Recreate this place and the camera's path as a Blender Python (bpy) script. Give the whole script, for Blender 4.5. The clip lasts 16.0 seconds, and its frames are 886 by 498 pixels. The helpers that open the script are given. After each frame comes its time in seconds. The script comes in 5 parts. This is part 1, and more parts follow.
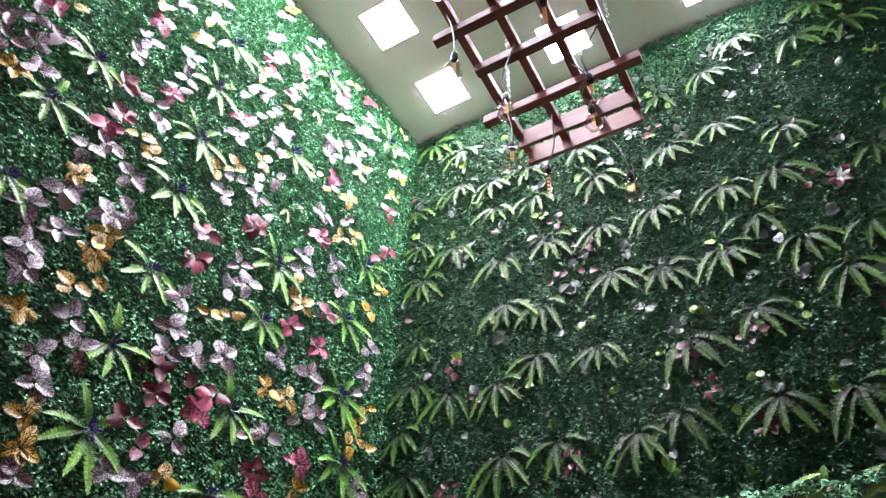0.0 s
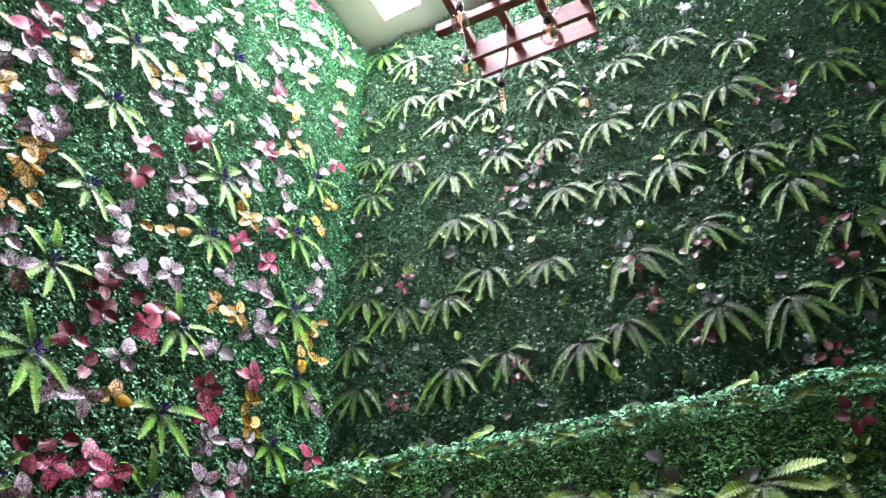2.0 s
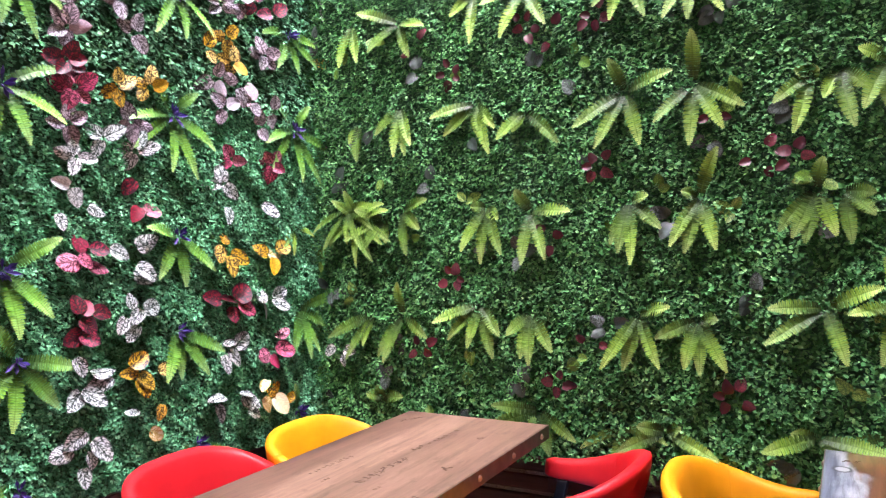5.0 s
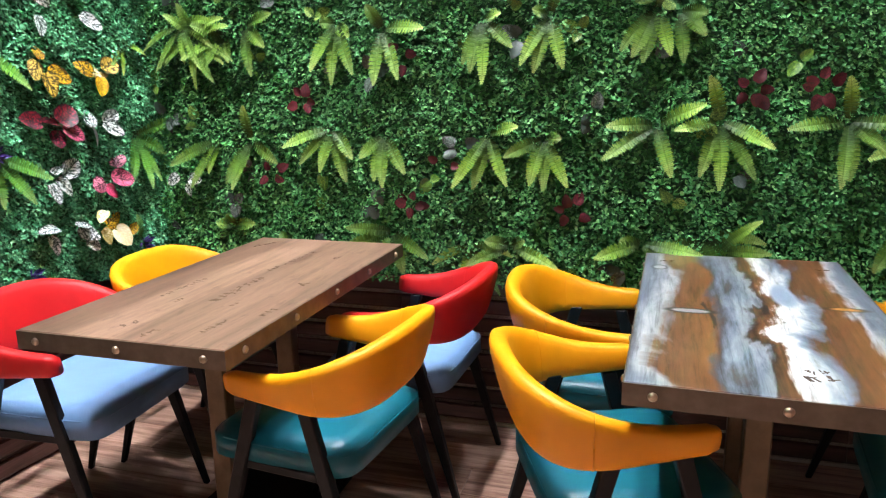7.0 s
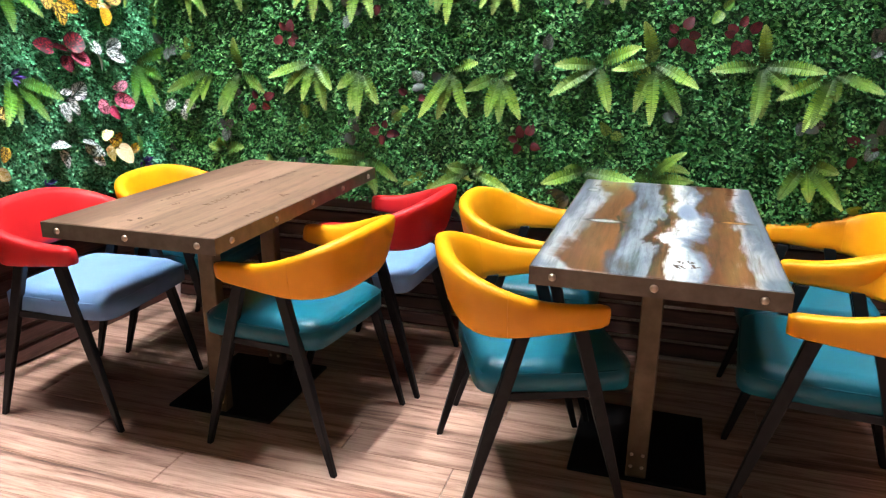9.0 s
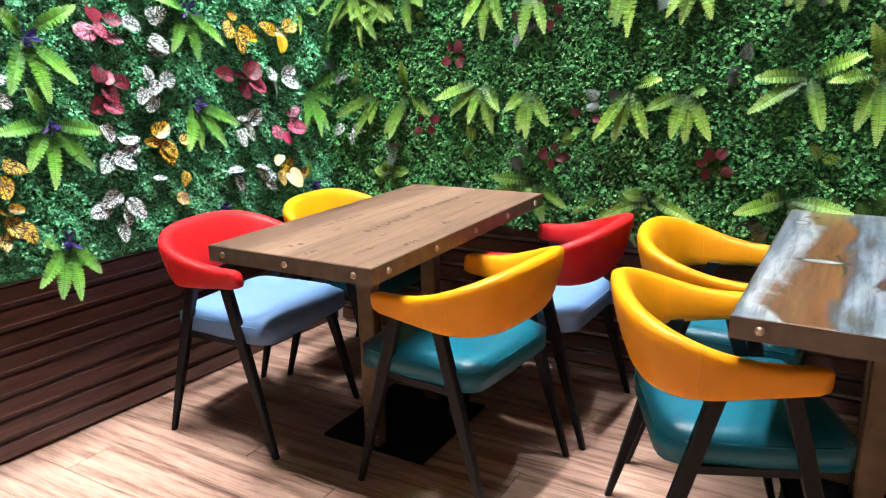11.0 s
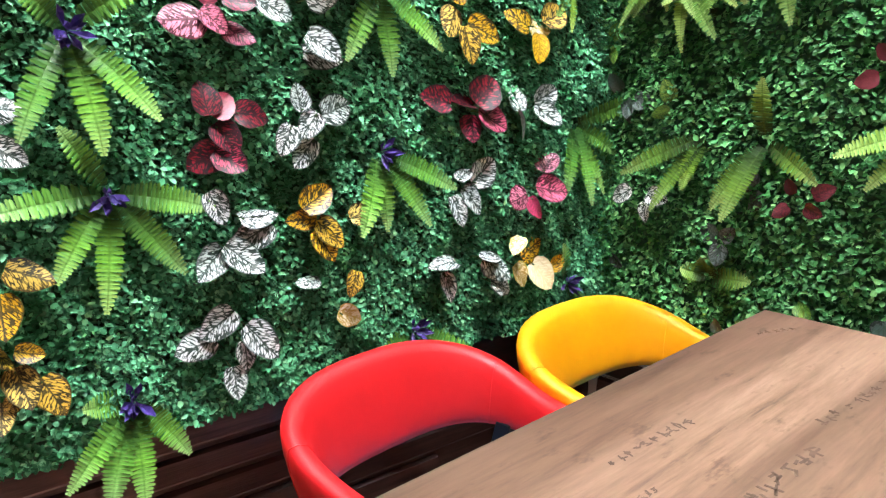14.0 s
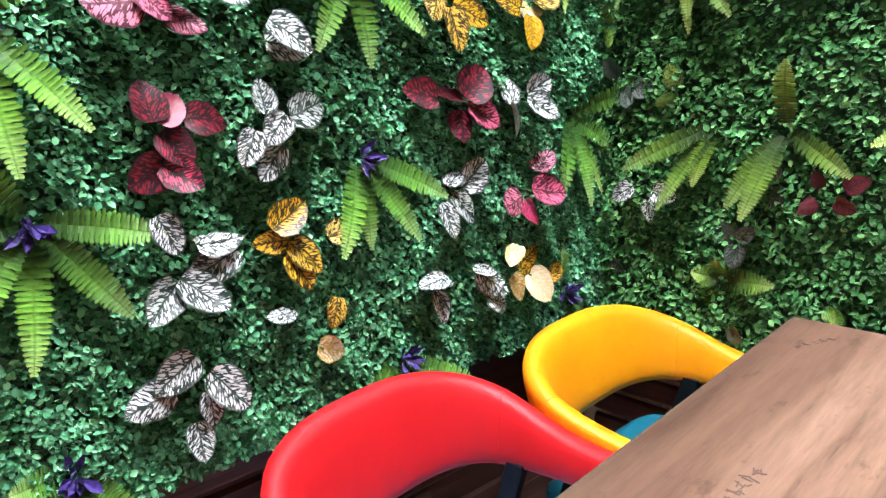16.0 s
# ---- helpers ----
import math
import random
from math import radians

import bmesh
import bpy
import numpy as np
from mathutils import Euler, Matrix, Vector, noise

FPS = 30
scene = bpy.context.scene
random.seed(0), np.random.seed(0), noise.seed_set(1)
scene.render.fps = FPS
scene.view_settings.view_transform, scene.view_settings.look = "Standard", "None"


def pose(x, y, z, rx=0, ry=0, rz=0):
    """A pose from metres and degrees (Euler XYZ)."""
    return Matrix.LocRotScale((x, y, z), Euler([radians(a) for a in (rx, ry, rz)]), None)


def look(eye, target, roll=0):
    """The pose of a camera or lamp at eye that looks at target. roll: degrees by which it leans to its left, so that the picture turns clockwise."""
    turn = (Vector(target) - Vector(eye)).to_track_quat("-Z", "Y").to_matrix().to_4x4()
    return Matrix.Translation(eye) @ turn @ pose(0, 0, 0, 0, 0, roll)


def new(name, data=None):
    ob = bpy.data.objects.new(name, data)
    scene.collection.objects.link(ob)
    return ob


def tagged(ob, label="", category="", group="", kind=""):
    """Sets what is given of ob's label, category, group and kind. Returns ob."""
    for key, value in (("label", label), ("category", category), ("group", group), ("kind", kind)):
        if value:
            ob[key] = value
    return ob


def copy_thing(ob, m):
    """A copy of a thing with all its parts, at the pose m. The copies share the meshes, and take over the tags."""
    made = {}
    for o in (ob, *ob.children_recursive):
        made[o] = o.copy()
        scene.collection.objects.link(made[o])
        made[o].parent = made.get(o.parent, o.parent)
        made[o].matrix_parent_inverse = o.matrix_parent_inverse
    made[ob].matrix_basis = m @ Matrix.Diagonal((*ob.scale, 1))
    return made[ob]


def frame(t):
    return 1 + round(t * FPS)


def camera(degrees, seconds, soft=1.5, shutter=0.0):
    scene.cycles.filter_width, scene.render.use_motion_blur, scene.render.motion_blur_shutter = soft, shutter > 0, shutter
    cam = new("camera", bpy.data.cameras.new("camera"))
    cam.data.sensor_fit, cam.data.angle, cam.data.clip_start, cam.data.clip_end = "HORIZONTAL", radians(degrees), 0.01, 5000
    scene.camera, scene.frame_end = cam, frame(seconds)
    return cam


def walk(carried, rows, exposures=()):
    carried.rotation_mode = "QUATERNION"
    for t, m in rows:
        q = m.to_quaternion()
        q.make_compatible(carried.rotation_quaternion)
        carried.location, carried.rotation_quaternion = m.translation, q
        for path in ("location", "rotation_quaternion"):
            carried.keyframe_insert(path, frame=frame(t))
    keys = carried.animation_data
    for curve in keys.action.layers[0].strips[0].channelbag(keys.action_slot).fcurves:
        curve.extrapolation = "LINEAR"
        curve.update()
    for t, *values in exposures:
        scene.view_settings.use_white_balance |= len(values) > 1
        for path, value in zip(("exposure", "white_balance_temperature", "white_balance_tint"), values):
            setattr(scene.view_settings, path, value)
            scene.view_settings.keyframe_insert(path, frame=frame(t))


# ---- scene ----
cam = camera(64.4, 16.0, soft=1.25)
PATH = [
    (0, (0.278, 0.084, 1.479), (-0.586, 1.237, 2.867), 3.4),
    (0.5, (0.286, 0.058, 1.518), (-0.508, 1.187, 2.964), 2.7),
    (1, (0.279, 0.046, 1.521), (-0.481, 1.202, 2.965), 1.9),
    (1.5, (0.271, 0.071, 1.511), (-0.507, 1.328, 2.859), 0.7),
    (2, (0.266, 0.079, 1.5), (-0.561, 1.449, 2.7), -0.3),
    (2.5, (0.257, 0.085, 1.487), (-0.633, 1.562, 2.5), -0.6),
    (3, (0.254, 0.094, 1.469), (-0.71, 1.654, 2.269), -0.4),
    (3.5, (0.24, 0.112, 1.442), (-0.802, 1.72, 2.015), -0.1),
    (4, (0.223, 0.123, 1.405), (-0.886, 1.748, 1.767), 0.3),
    (4.2, (0.212, 0.124, 1.391), (-0.916, 1.751, 1.675), 0.3),
    (6.3, (0.225, 0.158, 1.311), (-0.714, 1.89, 0.967), -0.9),
    (6.5, (0.207, 0.146, 1.299), (-0.664, 1.907, 0.922), -1.0),
    (7, (0.207, 0.126, 1.278), (-0.523, 1.936, 0.843), -1.0),
    (7.5, (0.307, 0.041, 1.277), (-0.361, 1.866, 0.805), -0.4),
    (8, (0.398, -0.058, 1.274), (-0.279, 1.743, 0.731), 0.2),
    (8.2, (0.414, -0.098, 1.274), (-0.261, 1.701, 0.717), 0.3),
    (10.3, (0.452, -0.167, 1.235), (-0.496, 1.498, 0.662), -0.2),
    (10.5, (0.426, -0.101, 1.236), (-0.591, 1.535, 0.698), -0.6),
    (11, (0.342, 0.015, 1.234), (-0.773, 1.594, 0.721), -1.4),
    (11.5, (0.178, 0.158, 1.241), (-1.029, 1.682, 0.772), -2.0),
    (12, (0.027, 0.372, 1.223), (-1.287, 1.811, 0.769), -2.3),
    (12.5, (-0.103, 0.541, 1.228), (-1.495, 1.916, 0.812), -2.3),
    (13, (-0.288, 0.641, 1.242), (-1.711, 1.991, 0.853), -2.5),
    (13.5, (-0.474, 0.762, 1.238), (-1.913, 2.071, 0.776), -0.9),
    (14, (-0.643, 0.877, 1.247), (-2.214, 2.025, 0.785), -1.0),
    (14.5, (-0.837, 0.903, 1.239), (-2.429, 2.006, 0.742), -1.4),
    (15, (-0.956, 0.899, 1.224), (-2.556, 1.981, 0.705), -2.4),
    (15.5, (-0.956, 0.904, 1.226), (-2.538, 2.01, 0.703), -2.9),
    (16, (-0.854, 0.941, 1.25), (-2.336, 2.191, 0.759), -2.5),
]
EXPOSURE = [(0.0, -1.07, 6500, 29), (1.5, -0.9, 6500, 28), (3.0, 0.2, 6500, 38), (4.2, 0.45, 6500, 42), (6.3, 0.24, 6500, 16), (8.0, 0.36, 6500, 13), (10.5, 0.5, 6500, 11), (12.0, 0.38, 6500, 13), (15.5, 0.24, 6500, 14), (16.0, 0.26, 6500, 22)]
walk(cam, [(t, look(eye, target, roll)) for t, eye, target, roll in PATH], EXPOSURE)

# ---- light ----
world = bpy.data.worlds.new("room_world")
scene.world = world
world.use_nodes = True
world.node_tree.nodes["Background"].inputs[0].default_value = (0.75, 0.85, 1.0, 1)
world.node_tree.nodes["Background"].inputs[1].default_value = 0.002
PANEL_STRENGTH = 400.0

# ---- plan ----
NM = pose(-1.0, 2.405, 0, 0, 0, 5.0)        # frame of the north wall: x along it, y into it
WX = -1.9                                   # face of the planting on the west wall
CEIL = 5.79
LEDGE_Z = 2.515
LEDGE_D = 0.27
WAINSCOT = 0.60


# ---- materials ----
def material(name):
    m = bpy.data.materials.new(name)
    m.use_nodes = True
    nt = m.node_tree
    return m, nt, nt.nodes["Principled BSDF"]


def ramp(nt, source, stops):
    r = nt.nodes.new("ShaderNodeValToRGB")
    els = r.color_ramp.elements
    while len(els) < len(stops):
        els.new(0.5)
    for e, (p, c) in zip(els, stops):
        e.position, e.color = p, (*c, 1)
    nt.links.new(source, r.inputs[0])
    return r.outputs[0]


def mixed(nt, fac, a, b, mode="MIX"):
    n = nt.nodes.new("ShaderNodeMix")
    n.data_type, n.blend_type = "RGBA", mode
    for sock, value in ((n.inputs[0], fac), (n.inputs[6], a), (n.inputs[7], b)):
        if isinstance(value, bpy.types.NodeSocket):
            nt.links.new(value, sock)
        elif isinstance(value, tuple):
            sock.default_value = (*value, 1)
        else:
            sock.default_value = value
    return n.outputs[2]


def calc(nt, op, a, b=0.0, clamp=False):
    n = nt.nodes.new("ShaderNodeMath")
    n.operation, n.use_clamp = op, clamp
    for sock, value in ((n.inputs[0], a), (n.inputs[1], b)):
        if isinstance(value, bpy.types.NodeSocket):
            nt.links.new(value, sock)
        else:
            sock.default_value = value
    return n.outputs[0]


def coords(nt, which="Object", scale=(1, 1, 1), shift=None):
    c = nt.nodes.new("ShaderNodeTexCoord")
    m = nt.nodes.new("ShaderNodeMapping")
    m.inputs["Scale"].default_value = scale
    nt.links.new(c.outputs[which], m.inputs["Vector"])
    if shift is not None:
        nt.links.new(shift, m.inputs["Location"])
    return m.outputs[0]


def noise_of(nt, vec, scale, detail=4.0, rough=0.55, distort=0.0):
    n = nt.nodes.new("ShaderNodeTexNoise")
    n.inputs["Scale"].default_value, n.inputs["Detail"].default_value = scale, detail
    n.inputs["Roughness"].default_value, n.inputs["Distortion"].default_value = rough, distort
    nt.links.new(vec, n.inputs["Vector"])
    return n.outputs[0]


def bump(nt, bsdf, height, strength=0.3, distance=0.004):
    b = nt.nodes.new("ShaderNodeBump")
    b.inputs["Strength"].default_value, b.inputs["Distance"].default_value = strength, distance
    nt.links.new(height, b.inputs["Height"])
    nt.links.new(b.outputs[0], bsdf.inputs["Normal"])


def random_of(nt):
    return nt.nodes.new("ShaderNodeObjectInfo").outputs["Random"]


def uv_parts(nt):
    u = nt.nodes.new("ShaderNodeUVMap")
    s = nt.nodes.new("ShaderNodeSeparateXYZ")
    nt.links.new(u.outputs[0], s.inputs[0])
    return u.outputs[0], s.outputs[0], s.outputs[1]


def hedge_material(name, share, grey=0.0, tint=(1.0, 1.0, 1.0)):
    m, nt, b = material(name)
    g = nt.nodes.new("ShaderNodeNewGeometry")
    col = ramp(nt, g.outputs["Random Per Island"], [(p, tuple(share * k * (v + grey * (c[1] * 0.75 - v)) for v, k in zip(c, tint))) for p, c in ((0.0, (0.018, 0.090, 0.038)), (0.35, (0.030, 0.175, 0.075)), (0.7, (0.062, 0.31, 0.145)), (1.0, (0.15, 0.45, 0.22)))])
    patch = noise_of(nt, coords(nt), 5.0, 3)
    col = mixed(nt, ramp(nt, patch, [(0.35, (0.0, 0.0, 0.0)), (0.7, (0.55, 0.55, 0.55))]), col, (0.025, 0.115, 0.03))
    nt.links.new(col, b.inputs["Base Color"])
    b.inputs["Roughness"].default_value = 0.48
    b.inputs["Specular IOR Level"].default_value = 0.2
    return m


def backing_material():
    m, nt, b = material("dark_mat")
    n = noise_of(nt, coords(nt), 60.0, 4)
    nt.links.new(ramp(nt, n, [(0.3, (0.014, 0.06, 0.026)), (0.8, (0.045, 0.17, 0.075))]), b.inputs["Base Color"])
    b.inputs["Roughness"].default_value = 0.8
    bump(nt, b, n, 0.8, 0.01)
    return m


def frond_material(name, dark, light, tip, gloss=0.22):
    m, nt, b = material(name)
    uv, u, v = uv_parts(nt)
    col = ramp(nt, v, [(0.0, dark), (0.26, tuple(0.8 * d + 0.2 * l for d, l in zip(dark, light))), (0.58, light), (1.0, tip)])
    rib = calc(nt, "ABSOLUTE", calc(nt, "SUBTRACT", u, 0.5))
    col = mixed(nt, ramp(nt, rib, [(0.0, (0.6, 0.6, 0.6)), (0.09, (0.0, 0.0, 0.0))]), col, tuple(0.45 * c for c in light))
    tone = ramp(nt, random_of(nt), [(0.0, (0.52, 0.60, 0.55)), (0.5, (0.9, 0.92, 0.9)), (1.0, (1.12, 1.15, 0.9))])
    col = mixed(nt, 1.0, col, tone, "MULTIPLY")
    ribs = calc(nt, "ABSOLUTE", calc(nt, "SUBTRACT", calc(nt, "FRACT", calc(nt, "MULTIPLY", v, 27.5)), 0.5))
    col = mixed(nt, 0.8, col, ramp(nt, ribs, [(0.15, (1.1, 1.1, 1.05)), (0.5, (0.62, 0.66, 0.6))]), "MULTIPLY")
    grain = noise_of(nt, coords(nt), 45.0, 3)
    col = mixed(nt, 0.55, col, ramp(nt, grain, [(0.25, (0.55, 0.6, 0.5)), (0.7, (1.15, 1.15, 1.05))]), "MULTIPLY")
    nt.links.new(col, b.inputs["Base Color"])
    b.inputs["Roughness"].default_value = 0.45
    b.inputs["Specular IOR Level"].default_value = gloss
    return m


def spotted_material(name, body, pale, vein, island=False, net=0.0):
    m, nt, b = material(name)
    uv, u, v = uv_parts(nt)
    rnd = nt.nodes.new("ShaderNodeNewGeometry").outputs["Random Per Island"] if island else random_of(nt)
    shift = nt.nodes.new("ShaderNodeCombineXYZ")
    nt.links.new(calc(nt, "MULTIPLY", rnd, 7.0), shift.inputs[0])
    nt.links.new(calc(nt, "MULTIPLY", rnd, 3.0), shift.inputs[2])
    vec = coords(nt, "UV", (1.0, 1.25, 1.0), shift.outputs[0])
    edge = nt.nodes.new("ShaderNodeUVMap")
    edge.uv_map = "Edge"
    sides = nt.nodes.new("ShaderNodeSeparateXYZ")
    nt.links.new(edge.outputs[0], sides.inputs[0])
    out = sides.outputs[0]
    # blotches drawn out along the side veins, which run up and outwards from the midrib
    side = calc(nt, "ABSOLUTE", calc(nt, "SUBTRACT", u, 0.5))
    bent = nt.nodes.new("ShaderNodeCombineXYZ")
    nt.links.new(calc(nt, "ADD", calc(nt, "MULTIPLY", u, 4.2), calc(nt, "MULTIPLY", rnd, 31.0)), bent.inputs[0])
    nt.links.new(calc(nt, "SUBTRACT", calc(nt, "MULTIPLY", v, 9.5), calc(nt, "MULTIPLY", side, 7.0)), bent.inputs[1])
    warp = nt.nodes.new("ShaderNodeVectorMath")
    warp.operation = "ADD"
    wob = nt.nodes.new("ShaderNodeTexNoise")
    wob.inputs["Scale"].default_value, wob.inputs["Detail"].default_value = 1.6, 3.0
    nt.links.new(bent.outputs[0], wob.inputs["Vector"])
    nt.links.new(bent.outputs[0], warp.inputs[0])
    nt.links.new(wob.outputs["Color"], warp.inputs[1])
    vor = nt.nodes.new("ShaderNodeTexVoronoi")
    vor.feature = "DISTANCE_TO_EDGE"
    vor.inputs["Scale"].default_value = 1.15
    nt.links.new(warp.outputs[0], vor.inputs["Vector"])
    thick = calc(nt, "SUBTRACT", vor.outputs["Distance"], calc(nt, "MULTIPLY", calc(nt, "SUBTRACT", noise_of(nt, bent.outputs[0], 1.1, 3), 0.42), 0.75))
    cells = ramp(nt, thick, [(0.045 + net, (1.0, 1.0, 1.0)), (0.10 + net, (0.0, 0.0, 0.0))])
    rim = ramp(nt, out, [(0.86, (0.0, 0.0, 0.0)), (0.94, (0.9, 0.9, 0.9))])
    cells = mixed(nt, 1.0, cells, rim, "LIGHTEN")
    rib = ramp(nt, calc(nt, "ABSOLUTE", calc(nt, "SUBTRACT", u, 0.5)), [(0.012, (1.0, 1.0, 1.0)), (0.04, (0.0, 0.0, 0.0))])
    lines = mixed(nt, 1.0, cells, rib, "LIGHTEN")
    blot = ramp(nt, noise_of(nt, vec, 3.0, 3), [(0.25, (0.75, 0.75, 0.75)), (0.5, (1.0, 1.0, 1.0))])
    lines = mixed(nt, 1.0, lines, blot, "MULTIPLY")
    plain = ramp(nt, rnd, [(0.88, (1.0, 1.0, 1.0)), (0.96, (0.35, 0.35, 0.35))])
    lines = mixed(nt, 1.0, lines, plain, "MULTIPLY")
    tone = mixed(nt, ramp(nt, calc(nt, "FRACT", calc(nt, "MULTIPLY", rnd, 13.0)), [(0.3, (0.0, 0.0, 0.0)), (0.95, (1.0, 1.0, 1.0))]), body, pale)
    nt.links.new(mixed(nt, lines, tone, vein), b.inputs["Base Color"])
    b.inputs["Roughness"].default_value = 0.48
    return m


def simple(name, low, high, rough, scale=30.0, relief=0.0, metal=0.0, detail=4.0):
    m, nt, b = material(name)
    n = noise_of(nt, coords(nt), scale, detail)
    nt.links.new(ramp(nt, n, [(0.3, low), (0.75, high)]), b.inputs["Base Color"])
    b.inputs["Roughness"].default_value, b.inputs["Metallic"].default_value = rough, metal
    if relief:
        bump(nt, b, n, relief, 0.003)
    return m


def wood(name, stops, along, rough=0.5, stretch=14.0, scale=3.0, relief=0.25, coat=0.0, vary=0.35):
    """Wood with its grain along one axis of the object."""
    m, nt, b = material(name)
    sc = [stretch, stretch, stretch]
    sc[along] = 1.0
    rnd = random_of(nt)
    shift = nt.nodes.new("ShaderNodeCombineXYZ")
    for i in range(3):
        nt.links.new(calc(nt, "MULTIPLY", rnd, 17.0 + 11 * i), shift.inputs[i])
    vec = coords(nt, "Object", tuple(sc), shift.outputs[0])
    big = noise_of(nt, vec, scale, 6, 0.6, 0.6)
    fine = noise_of(nt, vec, scale * 7, 4, 0.6)
    mixv = calc(nt, "ADD", calc(nt, "MULTIPLY", big, 0.7), calc(nt, "MULTIPLY", fine, 0.3))
    col = ramp(nt, mixv, stops)
    tone = ramp(nt, rnd, [(0.0, (1 - vary,) * 3), (1.0, (1.0, 1.0, 1.0))])
    col = mixed(nt, 1.0, col, tone, "MULTIPLY")
    nt.links.new(col, b.inputs["Base Color"])
    b.inputs["Roughness"].default_value = rough
    b.inputs["Coat Weight"].default_value = coat
    b.inputs["Coat Roughness"].default_value = 0.06
    bump(nt, b, fine, relief, 0.002)
    return m


def resin_material():
    """Glossy printed top: rust brown, slate and white streaks along the length."""
    m, nt, b = material("resin_top")
    sep = nt.nodes.new("ShaderNodeSeparateXYZ")
    nt.links.new(coords(nt), sep.inputs[0])
    wob = noise_of(nt, coords(nt, "Object", (1.0, 0.35, 1.0)), 7.0, 5, 0.6, 0.6)
    streak = noise_of(nt, coords(nt, "Object", (1.0, 0.07, 1.0)), 60.0, 6, 0.7, 0.4)
    v = calc(nt, "ADD", calc(nt, "MULTIPLY", sep.outputs[0], 1.75), 0.5)
    v = calc(nt, "ADD", v, calc(nt, "MULTIPLY", calc(nt, "SUBTRACT", wob, 0.5), 0.42))
    v = calc(nt, "ADD", v, calc(nt, "MULTIPLY", calc(nt, "SUBTRACT", streak, 0.5), 0.12))
    col = ramp(nt, v, [(0.02, (0.13, 0.15, 0.19)), (0.10, (0.34, 0.35, 0.37)), (0.15, (0.13, 0.06, 0.032)), (0.30, (0.17, 0.066, 0.024)), (0.35, (0.07, 0.065, 0.075)), (0.40, (0.15, 0.18, 0.23)), (0.455, (0.24, 0.26, 0.29)),
                      (0.48, (0.045, 0.028, 0.022)), (0.54, (0.16, 0.066, 0.028)), (0.57, (0.60, 0.59, 0.57)), (0.63, (0.54, 0.55, 0.56)), (0.68, (0.17, 0.21, 0.28)), (0.73, (0.10, 0.042, 0.022)), (0.86, (0.17, 0.068, 0.025)), (0.91, (0.34, 0.34, 0.36)), (0.95, (0.12, 0.14, 0.18))])
    col = mixed(nt, 0.75, col, ramp(nt, streak, [(0.34, (0.28, 0.26, 0.25)), (0.48, (0.85, 0.85, 0.85)), (0.66, (1.35, 1.3, 1.28))]), "MULTIPLY")
    crack = noise_of(nt, coords(nt, "Object", (1.0, 0.12, 1.0)), 22.0, 3, 0.5, 0.8)
    col = mixed(nt, ramp(nt, crack, [(0.27, (1.0, 1.0, 1.0)), (0.31, (0.0, 0.0, 0.0))]), col, (0.03, 0.02, 0.018))
    for cx, cy, rx, ry, inner, rim in ((0.075, 0.13, 0.028, 0.10, (0.20, 0.25, 0.33), (0.24, 0.29, 0.37)), (-0.155, -0.07, 0.06, 0.02, (0.30, 0.31, 0.32), (0.02, 0.016, 0.014)),
                                       (0.205, 0.03, 0.05, 0.018, (0.40, 0.18, 0.045), (0.05, 0.026, 0.016)), (-0.235, 0.36, 0.022, 0.025, (0.35, 0.35, 0.35), (0.03, 0.025, 0.025))):
        c = nt.nodes.new("ShaderNodeTexCoord")
        off = nt.nodes.new("ShaderNodeVectorMath")
        off.operation = "SUBTRACT"
        off.inputs[1].default_value = (cx, cy, 0.75)
        nt.links.new(c.outputs["Object"], off.inputs[0])
        div = nt.nodes.new("ShaderNodeVectorMath")
        div.operation = "DIVIDE"
        div.inputs[1].default_value = (rx, ry, 1.0)
        nt.links.new(off.outputs[0], div.inputs[0])
        ln = nt.nodes.new("ShaderNodeVectorMath")
        ln.operation = "LENGTH"
        nt.links.new(div.outputs[0], ln.inputs[0])
        d = calc(nt, "ADD", ln.outputs["Value"], calc(nt, "MULTIPLY", calc(nt, "SUBTRACT", wob, 0.5), 1.1))
        shade = ramp(nt, calc(nt, "MULTIPLY", d, 0.5), [(0.28, inner), (0.40, rim)])
        col = mixed(nt, ramp(nt, calc(nt, "MULTIPLY", d, 0.5), [(0.42, (1.0, 1.0, 1.0)), (0.60, (0.0, 0.0, 0.0))]), col, shade)
    nt.links.new(col, b.inputs["Base Color"])
    b.inputs["Roughness"].default_value = 0.3
    b.inputs["Coat Weight"].default_value, b.inputs["Coat Roughness"].default_value = 0.55, 0.05
    return m


def leather(name, colour, rough=0.5):
    m, nt, b = material(name)
    vec = coords(nt)
    big = noise_of(nt, vec, 6.0, 3)
    col = mixed(nt, 1.0, colour, ramp(nt, big, [(0.3, (0.82, 0.8, 0.8)), (0.7, (1.0, 1.0, 1.0))]), "MULTIPLY")
    nt.links.new(col, b.inputs["Base Color"])
    b.inputs["Roughness"].default_value = rough
    b.inputs["Specular IOR Level"].default_value = 0.32
    pores = nt.nodes.new("ShaderNodeTexVoronoi")
    pores.inputs["Scale"].default_value = 420.0
    nt.links.new(vec, pores.inputs["Vector"])
    wrinkle = calc(nt, "ADD", calc(nt, "MULTIPLY", pores.outputs["Distance"], 0.25), noise_of(nt, vec, 18.0, 3))
    bump(nt, b, wrinkle, 0.18, 0.004)
    return m


def glow(name, colour, strength):
    m, nt, b = material(name)
    b.inputs["Base Color"].default_value = (*colour, 1)
    b.inputs["Emission Color"].default_value = (*colour, 1)
    b.inputs["Emission Strength"].default_value = strength
    return m


